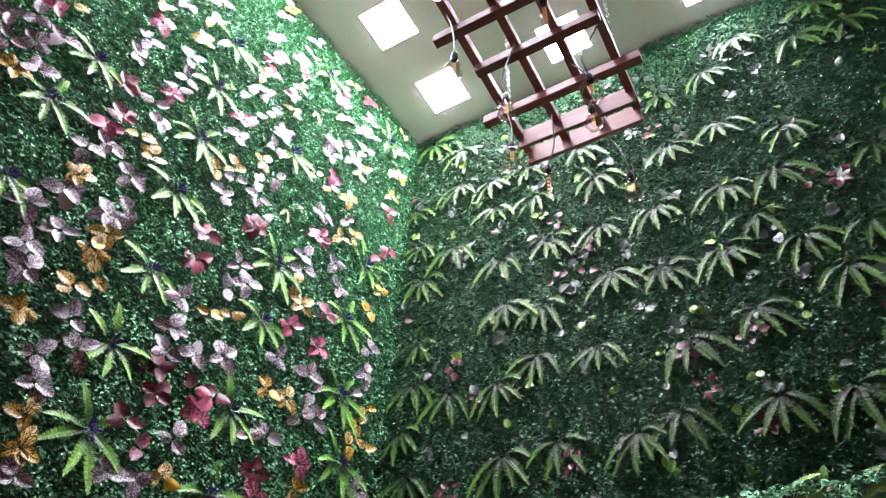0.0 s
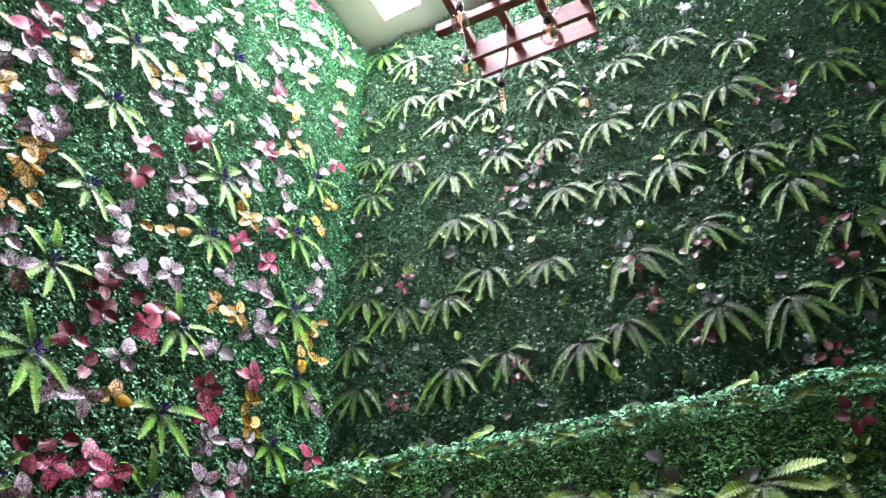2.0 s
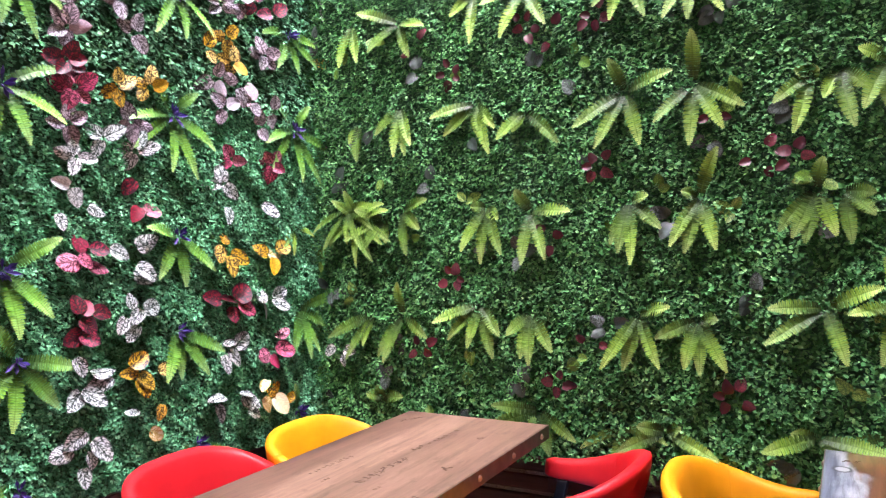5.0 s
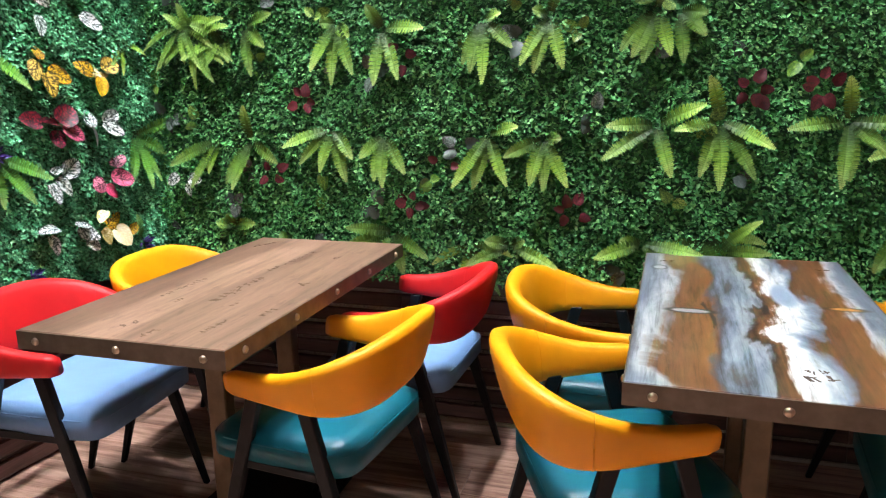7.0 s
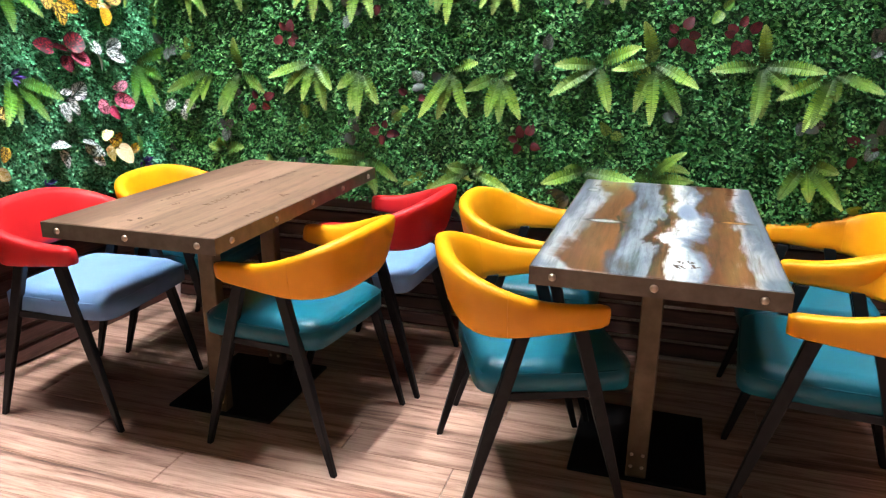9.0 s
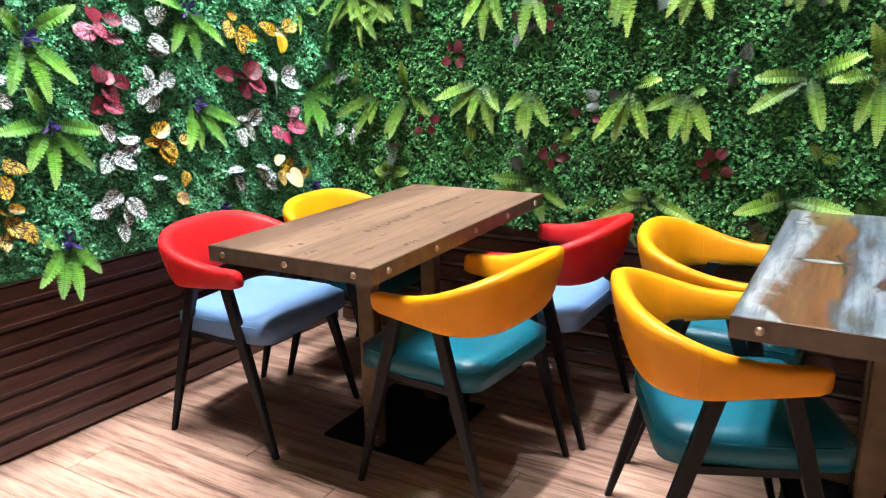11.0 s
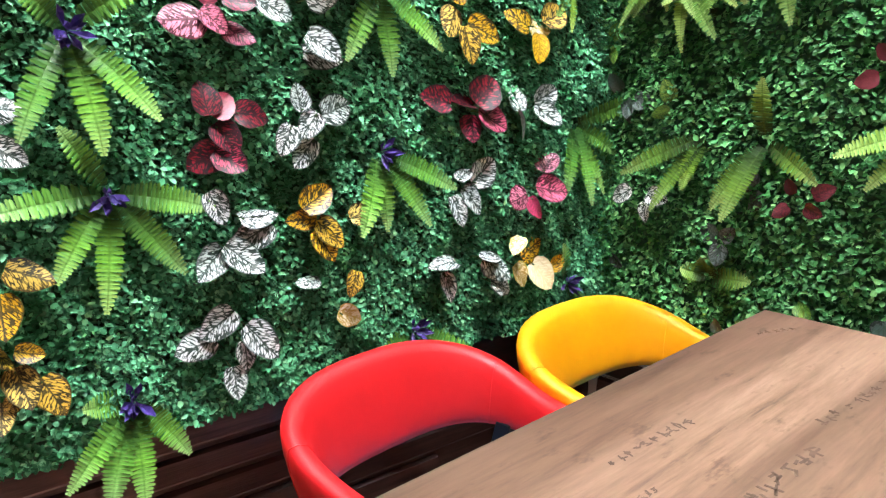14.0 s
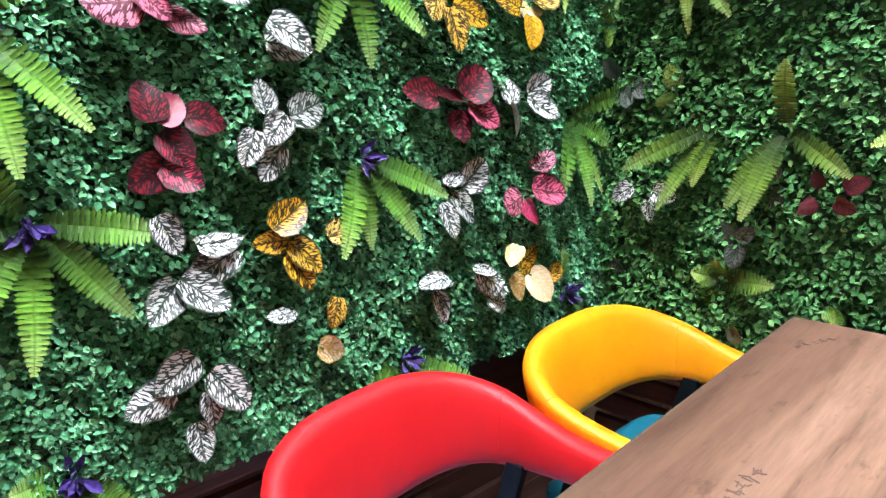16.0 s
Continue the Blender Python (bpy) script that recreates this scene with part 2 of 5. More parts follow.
def bulb_glass():
    """Thin clear glass with a faint amber tint."""
    m, nt, b = material("amber_glass")
    b.inputs["Roughness"].default_value = 0.03
    b.inputs["Base Color"].default_value = (0.9, 0.8, 0.7, 1)
    clear = nt.nodes.new("ShaderNodeBsdfTransparent")
    clear.inputs[0].default_value = (0.99, 0.95, 0.92, 1)
    gloss = nt.nodes.new("ShaderNodeBsdfGlossy")
    gloss.inputs["Roughness"].default_value = 0.04
    edge = nt.nodes.new("ShaderNodeFresnel")
    edge.inputs["IOR"].default_value = 1.4
    mix = nt.nodes.new("ShaderNodeMixShader")
    nt.links.new(calc(nt, "MULTIPLY", edge.outputs[0], 0.45), mix.inputs[0])
    nt.links.new(clear.outputs[0], mix.inputs[1])
    nt.links.new(gloss.outputs[0], mix.inputs[2])
    nt.links.new(mix.outputs[0], nt.nodes["Material Output"].inputs["Surface"])
    return m


M_HEDGE = hedge_material("boxwood_leaf", 2.2, 0.10, (1.0, 1.0, 1.0))
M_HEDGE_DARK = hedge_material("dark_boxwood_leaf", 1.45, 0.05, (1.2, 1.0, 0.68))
M_HEDGE_HIGH = hedge_material("high_boxwood_leaf", 2.1, 0.18)
# upper north leaves, colour cut down to offset strong light from the panels
M_HEDGE_SHADED = hedge_material("shaded_boxwood_leaf", 0.39, 0.08)
M_BACK = backing_material()
M_FROND = frond_material("fern_green", (0.014, 0.045, 0.016), (0.21, 0.385, 0.065), (0.42, 0.58, 0.22))
M_FROND_PALE = frond_material("pale_fern_green", (0.020, 0.07, 0.022), (0.19, 0.47, 0.08), (0.40, 0.67, 0.28))
M_FROND_PALE.node_tree.nodes["Principled BSDF"].inputs["Roughness"].default_value = 0.38
# the same fern green, darkened to stand in for dimmer light above the ledge
M_FROND_SHADED = frond_material("shaded_fern_green", (0.008, 0.022, 0.011), (0.036, 0.10, 0.018), (0.092, 0.18, 0.045), 0.12)
M_FLOWER = simple("purple_petal", (0.03, 0.015, 0.12), (0.10, 0.06, 0.32), 0.5, 60.0)
M_WHITE = spotted_material("white_spotted_leaf", (0.72, 0.75, 0.75), (0.64, 0.72, 0.69), (0.015, 0.035, 0.025))
M_LILAC = spotted_material("lilac_spotted_leaf", (0.44, 0.41, 0.45), (0.46, 0.33, 0.38), (0.05, 0.035, 0.04))
M_RED = spotted_material("red_spotted_leaf", (0.30, 0.010, 0.032), (0.48, 0.035, 0.09), (0.022, 0.006, 0.010), net=0.05)
M_PINK = spotted_material("pink_spotted_leaf", (0.56, 0.05, 0.14), (0.76, 0.26, 0.36), (0.07, 0.008, 0.02))
M_YELLOW = spotted_material("yellow_spotted_leaf", (0.70, 0.40, 0.012), (0.76, 0.56, 0.16), (0.035, 0.025, 0.006))
M_CREAM = spotted_material("cream_leaf", (0.88, 0.82, 0.60), (0.88, 0.72, 0.28), (0.55, 0.40, 0.08))
M_DARK = spotted_material("dark_red_leaf", (0.07, 0.006, 0.011), (0.16, 0.02, 0.032), (0.05, 0.006, 0.01))
M_SLATE = spotted_material("slate_leaf", (0.05, 0.075, 0.065), (0.16, 0.20, 0.19), (0.03, 0.05, 0.035), True)
M_LIME = spotted_material("lime_leaf", (0.13, 0.28, 0.03), (0.30, 0.46, 0.09), (0.05, 0.14, 0.02), True)
M_STEM = simple("green_stem", (0.03, 0.09, 0.02), (0.08, 0.2, 0.05), 0.6)
M_SLAT = wood("dark_slat_wood", [(0.3, (0.036, 0.015, 0.012)), (0.5, (0.098, 0.042, 0.033)), (0.75, (0.20, 0.092, 0.074))], 0, 0.42, 18.0, 2.5, 0.3)
M_FLOOR = wood("laminate_floor", [(0.33, (0.12, 0.056, 0.040)), (0.43, (0.34, 0.18, 0.130)), (0.52, (0.54, 0.33, 0.25)), (0.66, (0.70, 0.46, 0.36))], 0, 0.38, 16.0, 1.8, 0.12, 0.0, 0.22)
M_TABLE = wood("worn_table_wood", [(0.30, (0.075, 0.040, 0.026)), (0.42, (0.165, 0.095, 0.064)), (0.53, (0.225, 0.135, 0.092)), (0.68, (0.29, 0.18, 0.128))], 1, 0.42, 11.0, 2.0, 0.12)
nt = M_TABLE.node_tree
top = nt.nodes["Principled BSDF"].inputs["Base Color"]
across = nt.nodes.new("ShaderNodeSeparateXYZ")
nt.links.new(coords(nt), across.inputs[0])
bands = noise_of(nt, coords(nt, "Object", (1.0, 0.05, 1.0)), 12.0, 4, 0.6, 0.3)
board = calc(nt, "ADD", calc(nt, "ADD", calc(nt, "MULTIPLY", across.outputs[0], 1.77), 0.5), calc(nt, "MULTIPLY", calc(nt, "SUBTRACT", bands, 0.5), 0.4))
# boards printed side by side: dark, pale, a dark seam, then middling
tones = ramp(nt, board, [(0.02, (0.50, 0.44, 0.41)), (0.20, (0.62, 0.56, 0.53)), (0.30, (1.02, 0.99, 0.97)), (0.47, (1.10, 1.07, 1.05)), (0.54, (0.56, 0.51, 0.48)), (0.60, (0.70, 0.66, 0.63)), (0.72, (0.95, 0.91, 0.88)), (0.97, (0.74, 0.70, 0.68))])
col = mixed(nt, 1.0, top.links[0].from_socket, tones, "MULTIPLY")
smudge = noise_of(nt, coords(nt, "Object", (1.0, 0.4, 1.0)), 28.0, 4, 0.65)
nt.links.new(mixed(nt, 1.0, col, ramp(nt, smudge, [(0.30, (0.55, 0.5, 0.47)), (0.42, (1.0, 1.0, 1.0))]), "MULTIPLY"), top)
M_RESIN = resin_material()
M_BAND = simple("bronze_band", (0.10, 0.075, 0.055), (0.16, 0.12, 0.09), 0.45, 25.0, 0.1, 0.5)
M_NAIL = simple("brass_nail", (0.42, 0.32, 0.24), (0.55, 0.44, 0.34), 0.28, 90.0, 0.0, 1.0)
M_POST = simple("bronze_post", (0.09, 0.065, 0.04), (0.17, 0.125, 0.08), 0.45, 14.0, 0.15, 0.5)
M_BLACK = simple("black_steel", (0.004, 0.004, 0.005), (0.010, 0.010, 0.011), 0.5, 40.0, 0.1)
for steel in (M_BLACK, M_POST, M_BAND):
    steel.node_tree.nodes["Principled BSDF"].inputs["Specular IOR Level"].default_value = 0.2
M_REDL = leather("red_leather", (0.60, 0.011, 0.014))
M_YELL = leather("yellow_leather", (0.84, 0.315, 0.001))
M_TEAL = leather("teal_leather", (0.003, 0.105, 0.15), 0.38)
M_BLUE = leather("blue_leather", (0.13, 0.245, 0.45), 0.55)
M_TRELLIS = wood("mahogany", [(0.3, (0.14, 0.034, 0.028)), (0.55, (0.26, 0.072, 0.056)), (0.8, (0.35, 0.12, 0.095))], 0, 0.55, 14.0, 3.0, 0.2)
M_PLASTER = simple("cream_plaster", (0.80, 0.72, 0.65), (0.86, 0.79, 0.73), 0.85, 3.0, 0.05)
M_SHADE = simple("low_bounce_brown", (0.055, 0.038, 0.03), (0.075, 0.052, 0.04), 0.8, 3.0)
M_CEIL = simple("ceiling_paint", (0.96, 0.61, 0.76), (0.98, 0.66, 0.81), 0.85, 2.0, 0.04)
M_CORD = simple("black_cord", (0.012, 0.012, 0.014), (0.03, 0.03, 0.034), 0.5)
M_CHAIN = simple("steel_chain", (0.25, 0.25, 0.27), (0.45, 0.45, 0.48), 0.35, 60.0, 0.0, 0.9)
M_GLASS = bulb_glass()
M_CRYSTAL, _, crystal = material("clear_crystal")
crystal.inputs["Base Color"].default_value = (0.95, 0.98, 0.98, 1)
crystal.inputs["Roughness"].default_value, crystal.inputs["Transmission Weight"].default_value = 0.02, 0.9
M_FILAMENT = glow("filament", (1.0, 0.46, 0.18), 1.3)
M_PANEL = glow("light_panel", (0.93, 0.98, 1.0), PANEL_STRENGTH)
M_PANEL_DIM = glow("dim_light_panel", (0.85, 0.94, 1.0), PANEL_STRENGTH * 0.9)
M_STAMP = simple("faded_ink", (0.075, 0.046, 0.034), (0.15, 0.095, 0.068), 0.7)


# ---- building helpers ----
def mesh_of(name, bm, mat, smooth=False):
    me = bpy.data.meshes.new(name)
    bm.normal_update()
    bm.to_mesh(me)
    bm.free()
    me.materials.append(mat)
    if smooth:
        me.shade_smooth()
    return me


def link(name, me, parent=None, m=None, label=""):
    ob = new(name, me)
    if parent is not None:
        ob.parent = parent
    if m is not None:
        ob.matrix_basis = m
    if label:
        tagged(ob, label)
    return ob


def part(name, bm, mat, parent=None, label="", m=None, smooth=False):
    return link(name, mesh_of(name, bm, mat, smooth), parent, m, label)


def box_bm(x0, x1, y0, y1, z0, z1, bevel=0.0, segments=1):
    bm = bmesh.new()
    bmesh.ops.create_cube(bm, size=1.0, matrix=Matrix.LocRotScale(((x0 + x1) / 2, (y0 + y1) / 2, (z0 + z1) / 2), None, (x1 - x0, y1 - y0, z1 - z0)))
    if bevel:
        bmesh.ops.bevel(bm, geom=bm.edges[:], offset=bevel, segments=segments, affect="EDGES", profile=0.6)
    return bm


def tube_bm(points, radius, sides=8, taper=None):
    """A tube along points; taper gives each point's share of the radius."""
    bm = bmesh.new()
    rings = []
    pts = [Vector(p) for p in points]
    for i, p in enumerate(pts):
        d = (pts[min(i + 1, len(pts) - 1)] - pts[max(i - 1, 0)]).normalized()
        side = d.cross(Vector((0.31, 0.95, 0.05))).normalized()
        if side.length < 0.1:
            side = Vector((1, 0, 0))
        other = d.cross(side)
        r = radius * (taper[i] if taper else 1.0)
        rings.append([bm.verts.new(p + (side * math.cos(a) + other * math.sin(a)) * r) for a in [2 * math.pi * k / sides for k in range(sides)]])
    for a, b in zip(rings, rings[1:]):
        for k in range(sides):
            bm.faces.new((a[k], a[(k + 1) % sides], b[(k + 1) % sides], b[k]))
    bm.faces.new(rings[0][::-1])
    bm.faces.new(rings[-1])
    bmesh.ops.recalc_face_normals(bm, faces=bm.faces[:])
    return bm


def lathe_bm(profile, sides=20):
    """Turned shape round z from (radius, z) pairs."""
    bm = bmesh.new()
    rings = [[bm.verts.new((r * math.cos(2 * math.pi * k / sides), r * math.sin(2 * math.pi * k / sides), z)) for k in range(sides)] for r, z in profile]
    for a, b in zip(rings, rings[1:]):
        for k in range(sides):
            bm.faces.new((a[k], a[(k + 1) % sides], b[(k + 1) % sides], b[k]))
    bm.faces.new(rings[0][::-1])
    bm.faces.new(rings[-1])
    bmesh.ops.recalc_face_normals(bm, faces=bm.faces[:])
    return bm


def arrays_mesh(name, verts, faces, mat):
    """A mesh from numpy arrays of corners and triangles."""
    me = bpy.data.meshes.new(name)
    me.vertices.add(len(verts))
    me.vertices.foreach_set("co", verts.astype(np.float32).ravel())
    me.loops.add(faces.size)
    me.loops.foreach_set("vertex_index", faces.astype(np.int32).ravel())
    me.polygons.add(len(faces))
    me.polygons.foreach_set("loop_start", np.arange(0, faces.size, 3, dtype=np.int32))
    me.materials.append(mat)
    me.update(calc_edges=True)
    return me


# ---- room shell ----
def structure(ob, label, category):
    return tagged(ob, label, category, kind="structure")


floor = part("floor", box_bm(-2.3, 5.3, -3.3, 3.3, -0.12, -0.012), M_FLOOR)
structure(floor, "light brown wood-grain laminate plank floor", "floor")
ceiling = part("ceiling", box_bm(-2.3, 5.3, -3.3, 3.3, CEIL, CEIL + 0.12), M_CEIL)
structure(ceiling, "cream painted flat ceiling with square lights", "ceiling")
structure(part("wall_west", box_bm(-2.25, -2.06, -3.3, 3.3, -0.012, CEIL), M_PLASTER), "wall behind the flowering green planting", "wall")
# south and east walls are unseen, added and kept dark to limit bounced light
structure(part("wall_south", box_bm(-2.06, 5.1, -3.3, -3.1, -0.012, CEIL), M_SHADE), "plain dark brown wall closing the unseen side of the room", "wall")
structure(part("wall_east", box_bm(5.1, 5.3, -3.3, 3.3, -0.012, CEIL), M_SHADE), "plain dark brown wall closing the unseen side of the room", "wall")
bm = box_bm(-1.1, 6.2, 0.13, 0.4, -0.012, LEDGE_Z - 0.05)
structure(part("wall_north", bm, M_PLASTER, m=NM), "thicker lower wall carrying green planting and a ledge", "wall")
bm = box_bm(-1.1, 6.2, LEDGE_D + 0.08, LEDGE_D + 0.3, LEDGE_Z - 0.05, CEIL)
structure(part("wall_north_upper", bm, M_PLASTER, m=NM), "set-back upper wall carrying green planting", "wall")

# mats that carry the planting
def backing(name, bm, m=None):
    ob = part(name, bm, M_BACK, m=m)
    return structure(ob, "dark green backing mat of the planted wall", "wall mat")


backing("mat_west", box_bm(-2.06, WX - 0.06, -2.4, 2.75, WAINSCOT, CEIL))
backing("mat_north", box_bm(-1.0, 3.6, 0.06, 0.13, WAINSCOT, LEDGE_Z - 0.05), NM)
backing("mat_ledge", box_bm(-1.0, 3.6, 0.06, LEDGE_D + 0.08, LEDGE_Z - 0.05, LEDGE_Z - 0.03), NM)
backing("mat_north_upper", box_bm(-1.0, 3.6, LEDGE_D + 0.05, LEDGE_D + 0.08, LEDGE_Z - 0.03, CEIL), NM)


# ---- the clipped boxwood planting: countless small leaves ----
def hedge(name, origin, right, up, out, width, height, per_m2, size, label, seed, mat):
    rng = np.random.default_rng(seed)
    n = int(width * height * per_m2)
    right, up, out, origin = (np.array(v, dtype=float) for v in (right, up, out, origin))
    a, b = rng.random(n) * width, rng.random(n) * height
    swell = 0.010 * np.sin(a * 21 + 2 * np.sin(b * 13)) + 0.010 * np.sin(b * 25 + 1.5 * np.sin(a * 17 + 1)) + 0.008 * np.sin(a * 57 + b * 43)
    depth = 0.5 * swell - 0.032 * rng.random(n) ** 1.6
    centre = origin + a[:, None] * right + b[:, None] * up + depth[:, None] * out
    facing = out + 0.5 * rng.normal(size=(n, 3)) + 0.85 * up
    facing /= np.linalg.norm(facing, axis=1)[:, None]
    along = np.cross(facing, rng.normal(size=(n, 3)))
    along /= np.linalg.norm(along, axis=1)[:, None]
    across = np.cross(facing, along)
    s = size * (0.65 + 0.7 * rng.random(n))[:, None]
    fold = 0.16 * s * facing
    across = across * (0.45 + 0.65 * rng.random(n))[:, None]
    corners = np.stack([centre - 0.62 * s * along, centre - 0.22 * s * along + 0.42 * s * across + fold, centre + 0.30 * s * along + 0.40 * s * across + fold, centre + 0.62 * s * along,
                        centre + 0.30 * s * along - 0.40 * s * across + fold, centre - 0.22 * s * along - 0.42 * s * across + fold], axis=1)
    verts = corners.reshape(-1, 3)
    k = np.arange(n)[:, None] * 6
    faces = np.concatenate([k + np.array([q]) for q in ([0, 1, 2], [0, 2, 3], [0, 3, 4], [0, 4, 5])], axis=1).reshape(-1, 3)
    ob = new(name, arrays_mesh(name, verts, faces, mat))
    return tagged(ob, label, "hedge wall", kind="stuff")


NUV = (math.cos(radians(5)), math.sin(radians(5)), 0)
NOUT = (math.sin(radians(5)), -math.cos(radians(5)), 0)


def on_north(s, v, z):
    return tuple(NM @ Vector((s, v, z)))


HEDGE_LABEL = "dense artificial boxwood leaves covering the wall"
hedge("boxwood_planting", (WX, 0.2, WAINSCOT + 0.022), (0, 1, 0), (0, 0, 1), (1, 0, 0), 2.4, 1.27, 46000, 0.0096, HEDGE_LABEL, 1, M_HEDGE)
hedge("boxwood_planting", (WX, -0.6, WAINSCOT + 1.29), (0, 1, 0), (0, 0, 1), (1, 0, 0), 3.3, CEIL - WAINSCOT - 1.29, 14000, 0.0128, HEDGE_LABEL, 2, M_HEDGE_HIGH)
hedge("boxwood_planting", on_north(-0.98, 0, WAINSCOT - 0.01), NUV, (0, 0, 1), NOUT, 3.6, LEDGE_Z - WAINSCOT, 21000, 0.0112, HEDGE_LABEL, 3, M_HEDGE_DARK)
hedge("boxwood_planting", on_north(-0.98, LEDGE_D, LEDGE_Z), NUV, (0, 0, 1), NOUT, 3.9, CEIL - LEDGE_Z, 11500, 0.0142, HEDGE_LABEL, 4, M_HEDGE_SHADED)
hedge("boxwood_ledge", on_north(-0.98, LEDGE_D, LEDGE_Z + 0.03), NUV, NOUT, (0, 0, 1), 3.6, LEDGE_D + 0.03, 13000, 0.019, "boxwood leaves along the top of the ledge", 5, M_HEDGE_HIGH)


# ---- ferns ----
def frond_bm(length, width, angle, rise, droop, curl, rng, pairs=26):
    """A feathered frond from the origin; x right, y up, z out of the wall."""
    bm = bmesh.new()
    uvl = bm.loops.layers.uv.new("UVMap")
    d = Vector((math.sin(angle), math.cos(angle), 0))

    def spine(t):
        r = length * (t - 0.12 * t * t)
        return d * r + Vector((0, -droop * length * t * t, rise * length * (0.85 * t - 0.35 * t * t))) + Vector((curl * length * t * t * 0.3 * d.y, -abs(curl) * 0.05 * length * t, 0))

    n = pairs
    lean = rng.uniform(-0.05, 0.6)                          # how far the blades turn their faces up
    for i in range(n):
        t0, t1 = 0.06 + 0.94 * i / n, 0.06 + 0.94 * (i + 1) / n
        p0, p1 = spine(t0), spine(t1)
        tan = (p1 - p0).normalized()
        side = tan.cross(Vector((0, lean, 0.86)))
        side = side.normalized() if side.length > 0.05 else Vector((1, 0, 0))
        nrm = side.cross(tan)
        if nrm.z < 0:
            nrm = -nrm
        tm = (t0 + t1) / 2
        w = width * 0.5 * (min(1.0, 0.4 + 2.0 * tm) * max(0.08, 1 - max(0, tm - 0.52) ** 1.8 * 3.15)) * (1.06 if i % 2 else 0.96)
        step = (p1 - p0)
        for sgn in (1, -1):
            lift = 0.16 * w + (0.09 if i % 2 else -0.09) * w + rng.uniform(-0.05, 0.05) * w
            a = bm.verts.new(p0)
            b = bm.verts.new(p0 + side * sgn * w * 0.84 + nrm * lift + step * 0.28)
            c = bm.verts.new(p0 + side * sgn * w * 1.03 + nrm * lift * 0.9 + step * 0.78)
            e = bm.verts.new(p0 + side * sgn * w * 0.84 + nrm * lift * 0.8 + step * 1.08)
            f = bm.verts.new(p1)
            uvs = ((0.5, t0), (0.5 + sgn * 0.45, tm), (0.5 + sgn * 0.5, tm), (0.5 + sgn * 0.45, t1), (0.5, t1))
            order = (a, b, c, e, f) if sgn > 0 else (f, e, c, b, a)
            face = bm.faces.new(order)
            for lp, q in zip(face.loops, uvs if sgn > 0 else uvs[::-1]):
                lp[uvl].uv = q
    return bm


def flower_bm(rng):
    bm = bmesh.new()
    for k in range(13):
        a, tilt, ln = rng.uniform(0, 6.28), rng.uniform(0.2, 1.25), rng.uniform(0.03, 0.05)
        d = Vector((math.cos(a) * math.sin(tilt), math.sin(a) * math.sin(tilt), math.cos(tilt)))
        s = d.cross(Vector((0.2, 0.3, 0.9))).normalized()
        q = d.cross(s)
        base = Vector((0, 0, 0.012)) + d * 0.004
        w = 0.0075
        v = [bm.verts.new(p) for p in (base, base + d * ln * 0.6 + s * w, base + d * ln, base + d * ln * 0.6 - s * w, base + d * ln * 0.6 + q * w * 0.7)]
        bm.faces.new((v[0], v[1], v[4]))
        bm.faces.new((v[1], v[2], v[4]))
        bm.faces.new((v[2], v[3], v[4]))
        bm.faces.new((v[3], v[0], v[4]))
    return bm


FACE_W = Matrix(((0, 0, 1, 0), (1, 0, 0, 0), (0, 1, 0, 0), (0, 0, 0, 1)))
FACE_N = Matrix(((NUV[0], 0, NOUT[0], 0), (NUV[1], 0, NOUT[1], 0), (0, 1, 0, 0), (0, 0, 0, 1)))
rng = random.Random(7)


def fern_thing(angles, length, rise, droop, flower, label, mat=None):
    ob = tagged(new("artificial_fern"), label, "fern", "ferns on the wall")
    for a in angles:
        a = radians(a + rng.uniform(-9, 9))
        down = 0.5 - 0.5 * math.cos(a)
        bm = frond_bm(length * rng.uniform(0.85, 1.15), length * rng.uniform(0.19, 0.245), a, rise * rng.uniform(0.7, 1.25) * (0.45 + 0.55 * down), droop * rng.uniform(0.6, 1.2) * (0.3 + 0.7 * math.sin(a) ** 2), rng.uniform(-0.5, 0.5), rng)
        part("frond", bm, mat or M_FROND, ob)
    if flower:
        part("flower", flower_bm(rng), M_FLOWER, ob, "dark purple flower tuft")
    return ob


STAR = [(15, 75, 130, 180, 225, 280), (-20, 60, 120, 165, 205, 290), (20, 95, 150, 190, 235, 265, 320), (80, 135, 175, 215, 285)]
HANG = [(75, 120, 155, 185, 215, 265), (100, 140, 180, 210, 250), (5, 80, 135, 170, 205, 275), (90, 145, 165, 200, 255), (65, 130, 160, 195, 235, 290), (-15, 85, 150, 180, 220, 270)]
fern_w = [fern_thing(a, 0.185, 0.5, 0.25, True, "green fern with a purple flower tuft on the planted wall", M_FROND_PALE) for a in STAR]
fern_n = [fern_thing(a, 0.182, 0.65, 0.35, False, "yellow-green fern hanging from the planted wall") for a in HANG]
fern_high = [fern_thing(a, 0.172, 0.5, 0.85, False, "olive fern on the set-back upper wall, shade put into its colour", M_FROND_SHADED) for a in HANG]
sprig = [fern_thing(a, 0.13, 0.6, 0.35, False, "small two-leaf green fern sprig near the corner") for a in ((110, 190, 235), (40, 165, 200))]
low = [fern_thing(a, 0.16, 0.5, 0.3, False, "small fern lying along the planted ledge") for a in ((80, 270), (65, 110, 285))]


